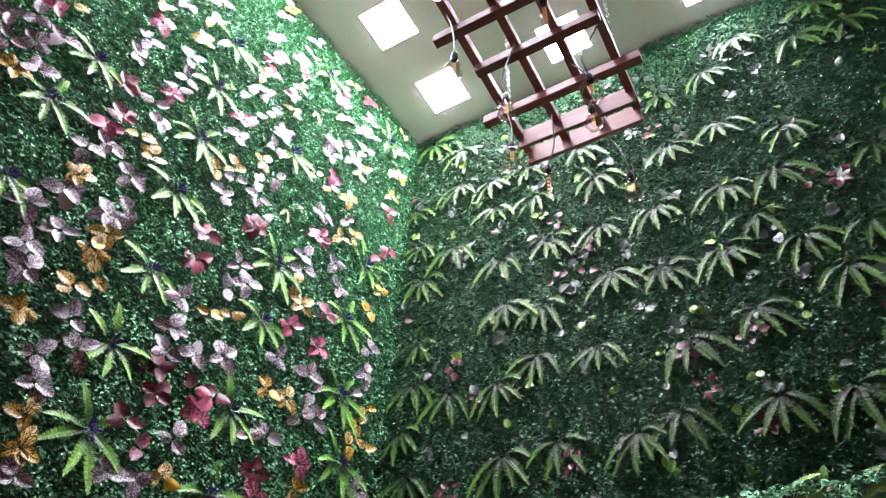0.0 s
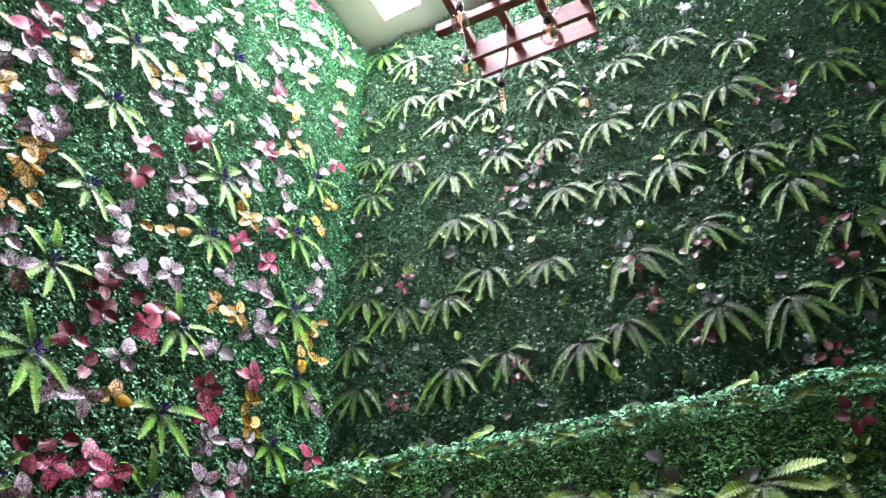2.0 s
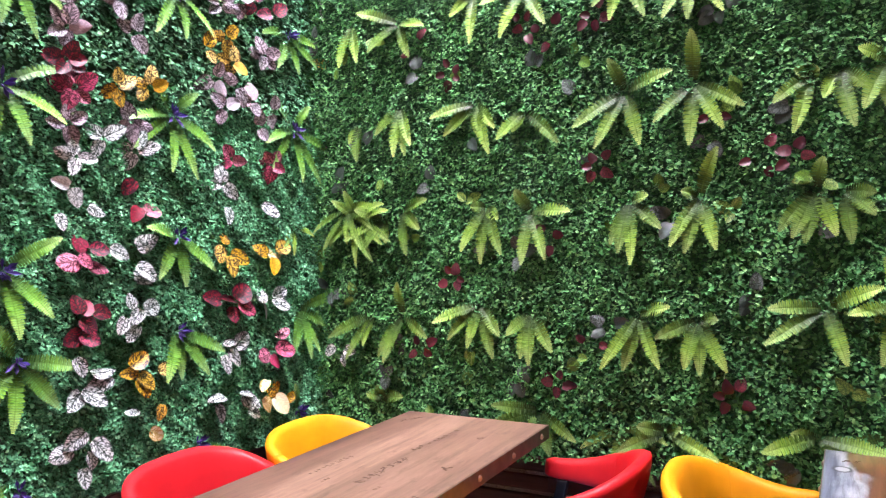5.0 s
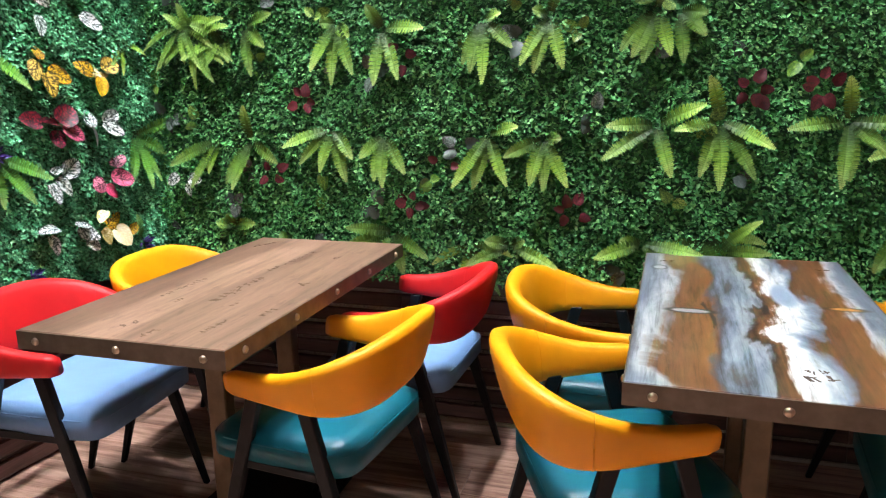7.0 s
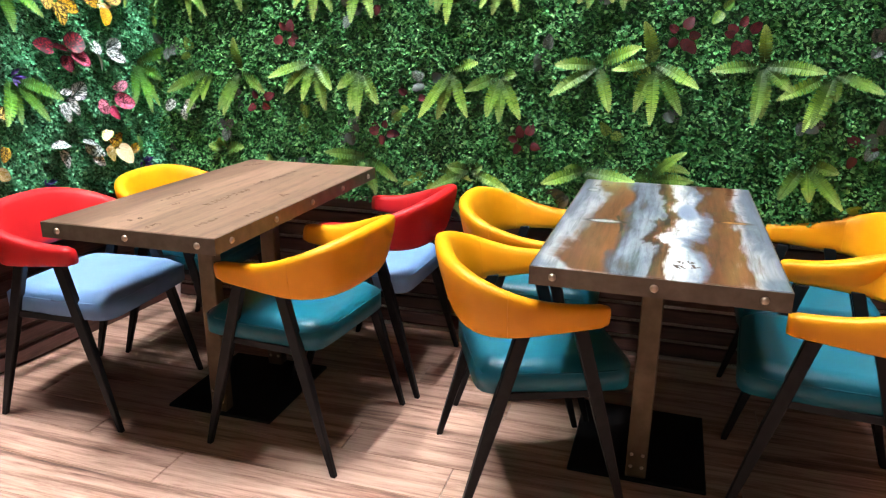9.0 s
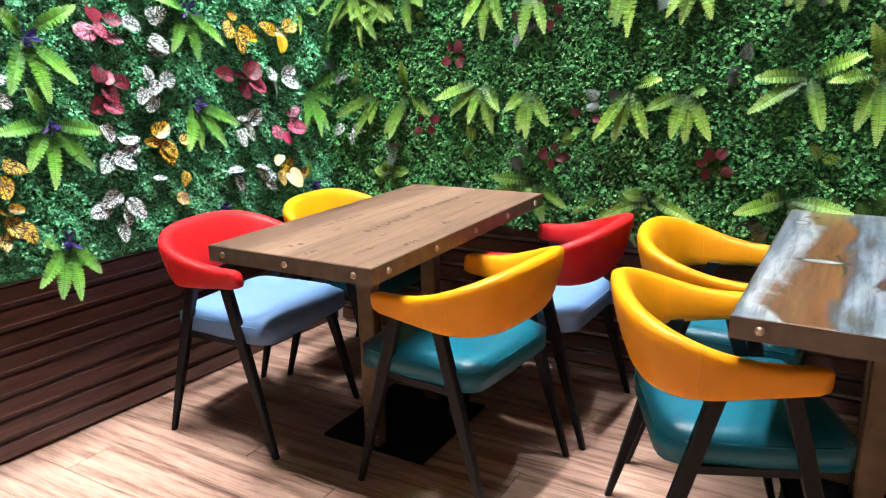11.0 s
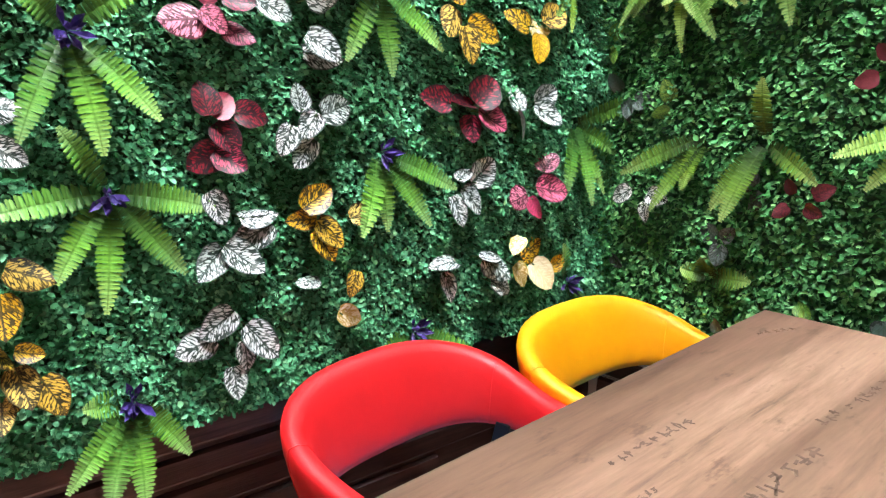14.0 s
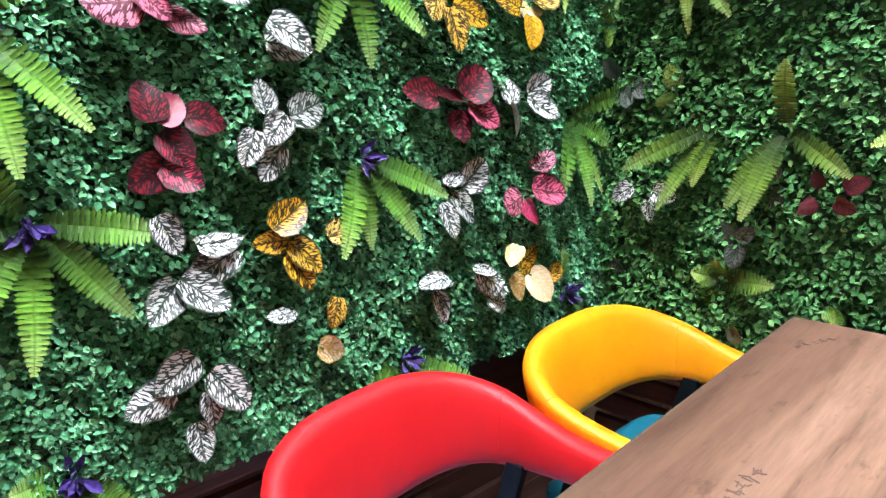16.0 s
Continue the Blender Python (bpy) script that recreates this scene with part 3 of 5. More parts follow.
def set_out(kinds, places, pose_of):
    used = set()
    for i, p in enumerate(places):
        k = rng.randrange(len(kinds))
        m = pose_of(*p) @ pose(0, 0, 0, 0, 0, rng.uniform(-10, 10))
        size = rng.uniform(0.9, 1.12)
        flat = 0.35 if p[1] < 0.85 and kinds is fern_n else 1.0          # the lowest row is pressed flat behind the chairs
        if k in used:
            ob = copy_thing(kinds[k], m)
        else:
            used.add(k)
            ob = kinds[k]
            ob.matrix_basis = m
        ob.scale = (size, size, size * flat)
    for k, ob in enumerate(kinds):
        if k not in used:
            ob.matrix_basis = pose_of(*places[k % len(places)]) @ pose(0.05, -0.05, 0, 0, 0, 30)


def at_west(y, z, lift=-0.01):
    return Matrix.Translation((WX + lift, y, z)) @ FACE_W


def at_north(s, z, lift=-0.01):
    v = -lift if z < LEDGE_Z else LEDGE_D - lift
    return Matrix.Translation(on_north(s, v, z)) @ FACE_N


DARK_N_A = [(0.73, 0.88, 5), (0.16, 0.89, 6), (1.88, 0.91, 3), (-0.4, 0.99, 4), (0.3, 1.03, 2), (-0.23, 1.26, 5), (1.28, 1.27, 6), (1.46, 1.27, 6),
    (0.15, 1.41, 3), (0.84, 1.63, 3), (0.93, 1.63, 4), (0.32, 1.64, 5), (0.7, 1.77, 2), (-0.23, 2.03, 5), (0.17, 2.11, 2), (0.32, 2.15, 5), (0.08,
    2.16, 5), (-0.39, 2.16, 2), (1.3, 2.39, 5), (1.34, 2.74, 5), (0.92, 2.91, 5), (-0.49, 2.93, 5), (0.11, 2.94, 6), (1.49, 3.12, 4), (0.73, 3.14, 4),
    (1.5, 3.27, 4), (0.96, 3.33, 4), (0.68, 3.34, 4), (-0.34, 3.38, 3), (-0.49, 3.6, 5), (0.3, 3.98, 2), (0.13, 3.99, 3)]
DARK_N_B = [(-0.87, 4.05, 3), (1.55, 4.06, 8), (1.41, 4.11, 3), (0.31, 4.16, 5), (0.15, 4.41, 3), (-0.44, 4.44, 3), (0.79, 4.88, 3), (-0.87, 5.07, 2)]
FERN_N_A = [(0.38, 0.74), (1.16, 0.8), (-0.74, 1.54), (0.41, 3.02), (1.26, 3.02), (1.52, 3.03), (0.99, 3.05), (-0.22, 3.05), (-0.74, 3.05), (0.05,
    3.06), (0.6, 3.08)]
FERN_N_B = [(1.58, 3.34), (0.7, 3.42), (-0.24, 3.45), (-0.52, 3.46), (1.01, 3.48), (0.3, 3.51), (-0.02, 3.55), (-0.74, 3.58), (1.56, 3.78), (1.29,
    3.81), (-0.73, 3.85), (0.66, 3.87), (0.95, 3.87), (0.02, 3.88), (0.42, 3.93), (-0.18, 3.94), (1.73, 4.22), (1.05, 4.27), (1.3, 4.27), (-0.21,
    4.29), (0.4, 4.29), (0.69, 4.29), (-0.74, 4.33), (-0.77, 4.64), (0.42, 4.69), (0.84, 4.72), (-0.23, 4.75), (1.13, 4.76), (-0.49, 5.09), (-0.73,
    5.67)]
LEDGE_N = [(1.41, 2.65), (0.68, 2.67), (0.9, 2.67), (1.1, 2.68), (1.27, 2.68), (0.14, 2.7), (0.45, 2.71), (0.26, 2.75), (-0.09, 2.78)]
FERN_W = [(1.64, 1.85), (1.09, 1.86), (2.21, 1.87), (1.12, 2.21), (2.19, 2.26), (1.67, 2.29), (1.63, 2.6), (1.11, 2.61), (2.21, 2.66), (1.06, 2.93),
    (1.62, 2.95), (2.29, 3.02), (0.48, 3.28), (1.08, 3.31), (2.22, 3.35), (1.65, 3.44), (0.44, 3.7), (1.04, 3.74), (1.65, 3.78), (2.16, 3.79), (0.5,
    4.05), (1.04, 4.11), (2.25, 4.24), (1.01, 4.5), (1.55, 4.55), (1, 4.9), (2.29, 5.45), (1.65, 5.46)]
WHITE_W_A = [(1.28, 1.58, 2), (1.84, 1.63, 3), (1.29, 1.67, 4), (1.49, 1.71, 3), (2.47, 1.74, 1), (1.38, 1.74, 2), (1.27, 1.77, 3), (1.48, 1.8, 3),
    (2.41, 1.83, 1), (2.02, 1.86, 1), (1.85, 1.91, 2), (2.09, 1.93, 1)]
WHITE_W_B = [(1.98, 1.95, 2), (1.91, 2, 1), (1.81, 2.01, 2), (1.27, 2.06, 4), (1.49, 2.1, 2), (2.04, 2.14, 4), (1.23, 2.16, 2), (1.44, 2.19, 2),
    (1.84, 2.29, 3), (1.94, 2.32, 1), (2.47, 2.36, 2), (0.95, 2.37, 2), (1.88, 2.39, 3), (2.41, 2.43, 2), (2.05, 2.47, 3), (1.21, 2.5, 2), (1.32,
    2.52, 2), (1.87, 2.55, 4), (2.05, 2.6, 2), (0.88, 2.65, 3), (1.41, 2.71, 2), (0.84, 2.74, 2), (0.95, 2.82, 2), (1.72, 2.88, 1), (2.41, 2.92, 2),
    (0.89, 2.92, 2), (1.82, 2.93, 1), (0.68, 2.98, 3), (1.26, 3.01, 2), (1.38, 3.07, 2), (0.64, 3.07, 3), (1.98, 3.1, 1)]
WHITE_W_C = [(1.24, 3.11, 3), (1.5, 3.13, 3), (2.07, 3.13, 3), (0.71, 3.19, 3), (0.58, 3.21, 3), (2.03, 3.24, 1), (1.23, 3.25, 2), (1.77, 3.29, 2),
    (1.98, 3.32, 2), (0.66, 3.35, 4), (0.84, 3.38, 4), (2.35, 3.43, 1), (1.43, 3.45, 1), (0.9, 3.46, 1), (1.51, 3.53, 3), (2.35, 3.54, 2), (0.64,
    3.58, 2), (0.84, 3.6, 3), (1.44, 3.6, 2), (0.7, 3.66, 3), (2.37, 3.7, 2), (0.35, 3.75, 2), (0.22, 3.77, 2), (1.8, 3.84, 1), (0.29, 3.86, 3),
    (0.17, 3.88, 2), (1.24, 3.88, 3), (2.06, 3.91, 2), (1.78, 3.93, 2), (0.84, 3.96, 2), (0.35, 3.97, 2), (0.24, 3.98, 2)]
WHITE_W_D = [(1.27, 4.02, 1), (1.42, 4.03, 2), (2, 4.04, 2), (0.78, 4.05, 1), (1.4, 4.13, 1), (0.62, 4.22, 3), (1.49, 4.24, 1), (0.84, 4.26, 1),
    (1.21, 4.29, 2), (1.85, 4.3, 3), (0.62, 4.36, 2), (0.85, 4.36, 2), (1.43, 4.44, 2), (0.83, 4.49, 2), (1.44, 4.58, 3), (1.17, 4.62, 1), (1.34,
    4.66, 1), (1.26, 4.74, 2), (1.8, 4.77, 3), (0.68, 4.82, 2), (1.8, 4.88, 3), (1.97, 4.92, 3), (0.83, 5.06, 2), (2.07, 5.08, 2), (1.2, 5.24, 4),
    (2.09, 5.29, 1), (1.8, 5.3, 4), (2.06, 5.43, 2), (1.46, 5.58, 2)]
PINK_W = [(2.45, 1.64, 1), (2.08, 1.72, 5), (1.88, 1.72, 2), (1.29, 1.88, 4), (1.29, 2.27, 3), (1.49, 2.31, 4), (1.4, 2.33, 2), (1.83, 2.66, 3),
    (2.45, 2.66, 2), (1.47, 2.86, 5), (2.03, 2.89, 3), (2.01, 3.49, 4), (1.81, 3.49, 3), (0.66, 3.75, 3), (0.27, 4.09, 2), (1.86, 4.13, 5), (0.83,
    4.19, 4), (1.2, 4.42, 4), (0.63, 4.54, 3), (1.23, 5.05, 3), (1.41, 5.29, 3)]
RED_W = [(1.48, 1.6, 1), (1.27, 1.96, 4), (1.2, 2.29, 1), (2.1, 2.32, 1), (2, 2.34, 1), (1.28, 2.36, 1), (1.29, 2.62, 1), (1.21, 2.69, 2), (1.8,
    2.75, 3), (1.28, 2.83, 3), (1.25, 2.93, 3), (1.43, 2.95, 1), (1.53, 2.96, 1), (1.24, 3.46, 4), (1.24, 3.62, 3), (2.02, 3.7, 3), (0.7, 3.85, 4),
    (1.45, 3.86, 5), (0.64, 4.02, 4), (2.36, 4.77, 2), (1.42, 4.91, 3), (1.2, 5.51, 2), (2.03, 5.59, 3)]
SPRIG_W = [(2.2, 1.48), (2.43, 2.01), (2.55, 2.36), (1.62, 4.16), (1.63, 5.04)]
YELLOW_W_A = [(1.43, 1.91, 3), (1.54, 1.93, 3), (1.89, 2.08, 3), (1.77, 2.11, 1), (1.86, 2.17, 2), (2.4, 2.17, 2), (0.93, 2.45, 3), (0.9, 2.55, 2),
    (1.42, 2.56, 2), (2.06, 2.68, 3), (2.04, 2.78, 2), (0.73, 2.84, 3), (0.84, 3.03, 2), (2.31, 3.11, 1), (0.89, 3.11, 1), (1.78, 3.13, 2), (1.88,
    3.14, 3), (2.42, 3.14, 1), (0.85, 3.2, 3), (2.36, 3.25, 2)]
YELLOW_W_B = [(1.38, 3.27, 1), (0.86, 3.3, 3), (1.48, 3.33, 1), (2.4, 3.35, 1), (0.67, 3.45, 4), (1.84, 3.64, 3), (0.29, 3.67, 3), (1.78, 3.73, 1),
    (0.88, 3.78, 3), (0.79, 3.83, 1), (2.32, 3.93, 1), (1.18, 4, 1), (1.25, 4.09, 2), (2.39, 4.13, 2), (0.3, 4.18, 1), (1.39, 4.28, 3), (1.73, 4.51,
    1), (1.86, 4.52, 1), (2.01, 4.57, 3), (0.59, 4.65, 2), (0.84, 4.69, 4), (0.83, 4.9, 2), (1.84, 5.19, 1), (2.41, 5.19, 3), (1.85, 5.59, 1)]


def placed_fern(m, flower, fronds, mat, label, rise):
    """A fern whose fronds have known directions (degrees from upright) and reach in millimetres."""
    ob = tagged(new("artificial_fern"), label, "fern", "ferns on the wall")
    ob.matrix_basis = m
    for a, reach in fronds:
        length = min(reach, 190) / 880.0
        part("frond", frond_bm(length, rng.uniform(0.044, 0.052), radians(a), rise * rng.uniform(0.7, 1.2), 0.08, rng.uniform(-0.3, 0.3), rng), mat, ob)
    if flower:
        part("flower", flower_bm(rng), M_FLOWER, ob, "dark purple flower tuft")
    return ob


def fern_west(y, z, flower, *fronds):
    return placed_fern(at_west(y, z), flower, fronds, M_FROND_PALE, "green fern %sspread over the planted wall" % ("with a purple flower tuft " if flower else ""), 0.55)


def fern_north(s, z, flower, *fronds):
    return placed_fern(at_north(s, z), flower, fronds, M_FROND, "yellow-green fern hanging from the planted wall", 0.66 if z > 0.9 else 0.55)


fern_west(1.114, 1.077, True, (-30, 148), (98, 164), (-88, 185), (144, 165), (-171, 175), (-136, 159))
fern_west(1.082, 1.334, True, (-40, 112), (53, 180), (-144, 179), (169, 177), (135, 174))
fern_west(1.639, 1.108, True, (-155, 161), (149, 170), (115, 170), (-178, 151))
fern_west(1.652, 1.434, True, (-74, 153), (-141, 166), (178, 160), (130, 171))
fern_west(2.219, 1.135, False, (-153, 169), (156, 179), (118, 140), (65, 206), (178, 184))
fern_west(1.704, 0.704, True, (-107, 121), (117, 175), (-126, 66))
fern_west(2.198, 0.723, True, (-20, 140), (144, 75))
fern_west(1.112, 0.706, True, (-127, 162), (-152, 167), (-177, 168), (141, 138), (-77, 87))
fern_north(-0.621, 1.114, False, (-114, 235), (-161, 121), (-150, 201))
fern_north(-0.478, 1.106, False, (-1, 153), (115, 149), (-161, 169), (-143, 175))
fern_north(-0.136, 1.155, False, (-104, 190), (-130, 172), (-168, 144), (132, 139), (161, 182))
fern_north(0.064, 1.127, False, (-128, 108), (178, 161), (140, 150), (-164, 147))
fern_north(0.446, 1.133, False, (70, 121), (157, 166), (-169, 169), (-147, 189))
fern_north(0.637, 1.117, False, (-109, 133), (-160, 143), (175, 153), (148, 164), (80, 63))
fern_north(0.996, 1.162, False, (-84, 153), (-120, 178), (158, 155), (61, 176))
fern_north(1.189, 1.174, False, (-10, 158), (-95, 136), (111, 170), (177, 190), (145, 205), (-159, 164))
fern_north(1.547, 1.171, False, (-3, 149), (-91, 173), (89, 183), (-173, 177), (173, 156), (127, 118))
fern_north(1.767, 1.148, False, (-112, 179), (106, 153), (-150, 190), (-164, 160), (172, 81))
fern_north(1.724, 0.844, False, (-144, 137), (168, 116), (136, 174), (97, 105))
fern_north(0.087, 0.778, False, (-78, 173), (117, 157), (-103, 191), (162, 141))
fern_north(0.525, 0.747, False, (-73, 94), (-110, 156), (65, 60), (104, 180))
fern_north(0.969, 0.772, False, (-101, 156), (91, 237), (-77, 75), (120, 95))
fern_north(-0.59, 0.775, False, (76, 123), (-72, 69), (-10, 60))
fern_north(-0.698, 2.303, False, (-172, 174), (156, 172))
fern_north(-0.470, 2.269, False, (103, 151), (156, 152), (-131, 144), (-65, 173))
fern_north(-0.133, 2.323, False, (-128, 110), (173, 198), (-81, 76))
fern_north(0.068, 2.300, False, (-101, 156), (115, 162), (149, 168), (-157, 181), (-47, 62))
fern_north(0.420, 2.283, False, (-138, 135), (-170, 153), (150, 195), (116, 110), (-95, 167))
fern_north(0.657, 2.271, False, (-119, 142), (-153, 195), (-174, 204), (158, 203), (107, 83))
fern_north(0.986, 2.248, False, (-105, 154), (-132, 164), (-167, 155), (153, 190), (110, 172), (84, 208))
fern_north(1.209, 2.214, False, (-100, 75), (180, 123), (41, 20))
fern_north(-0.670, 1.885, False, (172, 143), (-153, 76))
fern_north(-0.469, 1.938, False, (-134, 139), (151, 176), (178, 194), (167, 212))
fern_north(-0.136, 1.909, False, (-100, 169), (169, 122), (-130, 157), (161, 208), (135, 132))
fern_north(0.059, 1.860, False, (-132, 131), (127, 196), (-153, 78))
fern_north(0.420, 1.879, False, (-120, 188), (-156, 185), (158, 181), (70, 173), (-15, 126))
fern_north(0.641, 1.877, False, (-130, 160), (-179, 184), (147, 172), (117, 174), (6, 179))
fern_north(0.975, 1.862, False, (-123, 126), (-167, 165), (-63, 49), (60, 28))
fern_north(1.050, 1.863, False, (126, 100), (173, 163), (-149, 85))
fern_north(1.173, 1.875, False, (-57, 95), (-149, 147), (-174, 132))
fern_north(-0.561, 1.493, False, (-63, 126), (165, 90), (-112, 176), (-149, 128))
fern_north(-0.470, 1.524, False, (70, 149), (122, 122), (170, 163))
fern_north(-0.104, 1.518, False, (-79, 59), (-147, 170), (151, 181), (126, 69), (-176, 190))
fern_north(0.072, 1.495, False, (87, 166), (150, 178), (-175, 175), (-30, 105))
fern_north(0.430, 1.509, False, (-167, 158), (-151, 145), (172, 199), (128, 132), (68, 71))
fern_north(0.652, 1.514, False, (-146, 168), (-167, 168), (160, 164), (-64, 64), (18, 174))
fern_north(0.981, 1.516, False, (-154, 144), (-169, 148), (158, 138), (9, 107), (-133, 154))
fern_north(1.052, 1.507, False, (128, 105), (172, 143), (91, 82))
set_out(fern_w, FERN_W, at_west)
set_out(sprig, SPRIG_W, at_west)
north = FERN_N_A + FERN_N_B
for i in range(12):
    for j in range(21):
        p = (-0.78 + 0.27 * i + rng.uniform(-0.06, 0.06), 0.76 + 0.235 * j + rng.uniform(-0.04, 0.04))
        if p[1] < CEIL - 0.12 and abs(p[1] - LEDGE_Z) > 0.12 and all(math.hypot(p[0] - q[0], p[1] - q[1]) > 0.235 for q in north) and p[1] > LEDGE_Z and rng.random() < 0.75:
            north.append((round(p[0], 2), round(p[1], 2)))
set_out(fern_n, [p for p in north if p[1] < LEDGE_Z], at_north)
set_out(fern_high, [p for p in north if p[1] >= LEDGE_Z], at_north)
LEDGE_N += [(-0.78, 2.7), (-0.6, 2.7), (-0.43, 2.7), (-0.25, 2.7)]
set_out(low, LEDGE_N, lambda s, z: Matrix.Translation(on_north(s, 0.02, LEDGE_Z + 0.01)) @ FACE_N)


# ---- coloured leaf sprays ----
def leaf_mesh(name, mat, length, width, fold, curl, seed):
    """A broad oval leaf from its stalk at the origin along y."""
    r = random.Random(seed)
    bm = bmesh.new()
    uvl = bm.loops.layers.uv.new("UVMap")
    edgel = bm.loops.layers.uv.new("Edge")
    rows = []
    steps = 7
    for i in range(steps + 1):
        t = i / steps
        w = width * 0.5 * (math.sin(math.pi * min(1, 0.06 + 0.94 * t) ** 0.72)) ** 0.62 if t < 1 else 0.0
        z = curl * length * t * t
        row = []
        for j, q in enumerate((-1, -0.55, 0, 0.55, 1)):
            row.append((bm.verts.new((q * w + r.uniform(-0.02, 0.02) * width, length * t, z + fold * abs(q) * w + r.uniform(-0.015, 0.015) * length)), (0.5 + 0.5 * q * (w / (width * 0.5 + 1e-6)), t), (max(abs(q), 0.0 if t < 0.9 else t * 0.97), t)))
        rows.append(row)
    for a, b in zip(rows, rows[1:]):
        for j in range(4):
            quad = (a[j], a[j + 1], b[j + 1], b[j])
            f = bm.faces.new([v for v, _, _ in quad])
            for lp, (_, uv, rim) in zip(f.loops, quad):
                lp[uvl].uv = uv
                lp[edgel].uv = rim
    bmesh.ops.remove_doubles(bm, verts=bm.verts[:], dist=0.0004)
    return mesh_of(name, bm, mat, True)


def leaf_kinds(mat, length, width):
    return [leaf_mesh("leaf", mat, length * k, width * k, f, c, 11 + i) for i, (k, f, c) in enumerate(((1.0, 0.25, -0.12), (0.85, 0.4, 0.1), (1.12, 0.15, -0.25), (0.95, -0.2, 0.05)))]


stem_me = mesh_of("stem", tube_bm([(0, 0, -0.03), (0, 0.004, -0.01), (0.002, 0.006, 0.012)], 0.0016, 5), M_STEM)


def spray(kinds, n, m, label, category, group, spread=0.018, seed=None):
    r = random.Random(seed)
    ob = tagged(new("leaf_spray"), label, category, group)
    ob.matrix_basis = m
    link("stem", stem_me, ob)
    first = r.uniform(0, 360)
    for k in range(n):
        a = first + 360.0 * k / n + r.uniform(-25, 25)
        if n == 1:
            a = r.choice((150, 180, 215))
        reach = spread * r.uniform(0.2, 1.1) * (0.4 if n == 1 else 1.0)
        lm = pose(0, 0, r.uniform(0.004, 0.022), 0, 0, a) @ pose(0, reach - (0.02 if n == 1 else 0.0), 0, r.uniform(-8, 14), r.uniform(-14, 14), r.uniform(-20, 20))
        link("leaf", r.choice(kinds), ob, lm)
    return ob


K_WHITE, K_RED = leaf_kinds(M_WHITE, 0.069, 0.048), leaf_kinds(M_RED, 0.064, 0.053)
K_PINK, K_YELLOW = leaf_kinds(M_PINK, 0.065, 0.052), leaf_kinds(M_YELLOW, 0.063, 0.047)
K_LILAC, K_CREAM = leaf_kinds(M_LILAC, 0.068, 0.051), leaf_kinds(M_CREAM, 0.064, 0.05)
K_DARK, K_SLATE, K_LIME = leaf_kinds(M_DARK, 0.043, 0.034), leaf_kinds(M_SLATE, 0.055, 0.044), leaf_kinds(M_LIME, 0.05, 0.038)
count = 0
for kinds, places, word in ((K_WHITE, WHITE_W_A + WHITE_W_B + WHITE_W_C + WHITE_W_D, "white leaves with dark veins"), (K_RED, RED_W, "deep red leaves with dark veins"),
                            (K_PINK, PINK_W, "pink and rose leaves"), (K_YELLOW, YELLOW_W_A + YELLOW_W_B, "orange-yellow leaves with dark veins")):
    for y, z, n in places:
        count += 1
        grow = 0.98 + 0.08 * min(1.0, max(0.0, (z - 1.5) / 2.0))
        if kinds is K_WHITE and z > 1.75:
            chosen = K_LILAC
        else:
            chosen = kinds
        spray(chosen, n + (1 if z > 1.7 else 0), at_west(y, z, 0.008) @ pose(0, 0, 0, 0, -38 if y > 1.3 and z < 1.9 else -14) @ Matrix.Diagonal((grow, grow, grow, 1)), "artificial " + word + " on the green wall", "foliage", "coloured leaf sprays", 0.011, count)
taken = [(p[0], p[1]) for p in WHITE_W_C + WHITE_W_D + PINK_W + RED_W + YELLOW_W_A + YELLOW_W_B]
pick = random.Random(41)
for y0 in (0.27, 0.65, 0.85, 1.24, 1.45, 1.83, 2.05, 2.38):
    for k in range(18):
        y, z = y0 + pick.uniform(-0.05, 0.05), 3.95 + 0.098 * k + pick.uniform(-0.03, 0.03)
        if z > CEIL - 0.06 or pick.random() < 0.15 or any(math.hypot(y - a, z - b) < 0.095 for a, b in taken):
            continue
        taken.append((y, z))
        count += 1
        kinds, word = pick.choice(((K_LILAC, "white leaves with dark veins"), (K_PINK, "pink and rose leaves"), (K_RED, "deep red leaves with dark veins"), (K_YELLOW, "orange-yellow leaves with dark veins")))
        spray(kinds, pick.randint(2, 4), at_west(y, z, 0.008) @ pose(0, 0, 0, 0, -14), "artificial " + word + " on the green wall", "foliage", "coloured leaf sprays", 0.011, count)
for s, z, n in DARK_N_A + DARK_N_B:
    count += 1
    spray(K_DARK, n, at_north(s, z, 0.0), "spray of dark red leaves among the green planting", "foliage", "dark red leaf sprays", 0.036, count)


LEAVES = {"white": (K_WHITE, "white leaves blotched dark green"), "lilac": (K_LILAC, "pale pinkish leaves"), "red": (K_RED, "deep red leaves with dark veins"),
          "pink": (K_PINK, "pink and rose leaves"), "yellow": (K_YELLOW, "orange-yellow leaves blotched dark"), "cream": (K_CREAM, "cream and pale yellow leaves")}


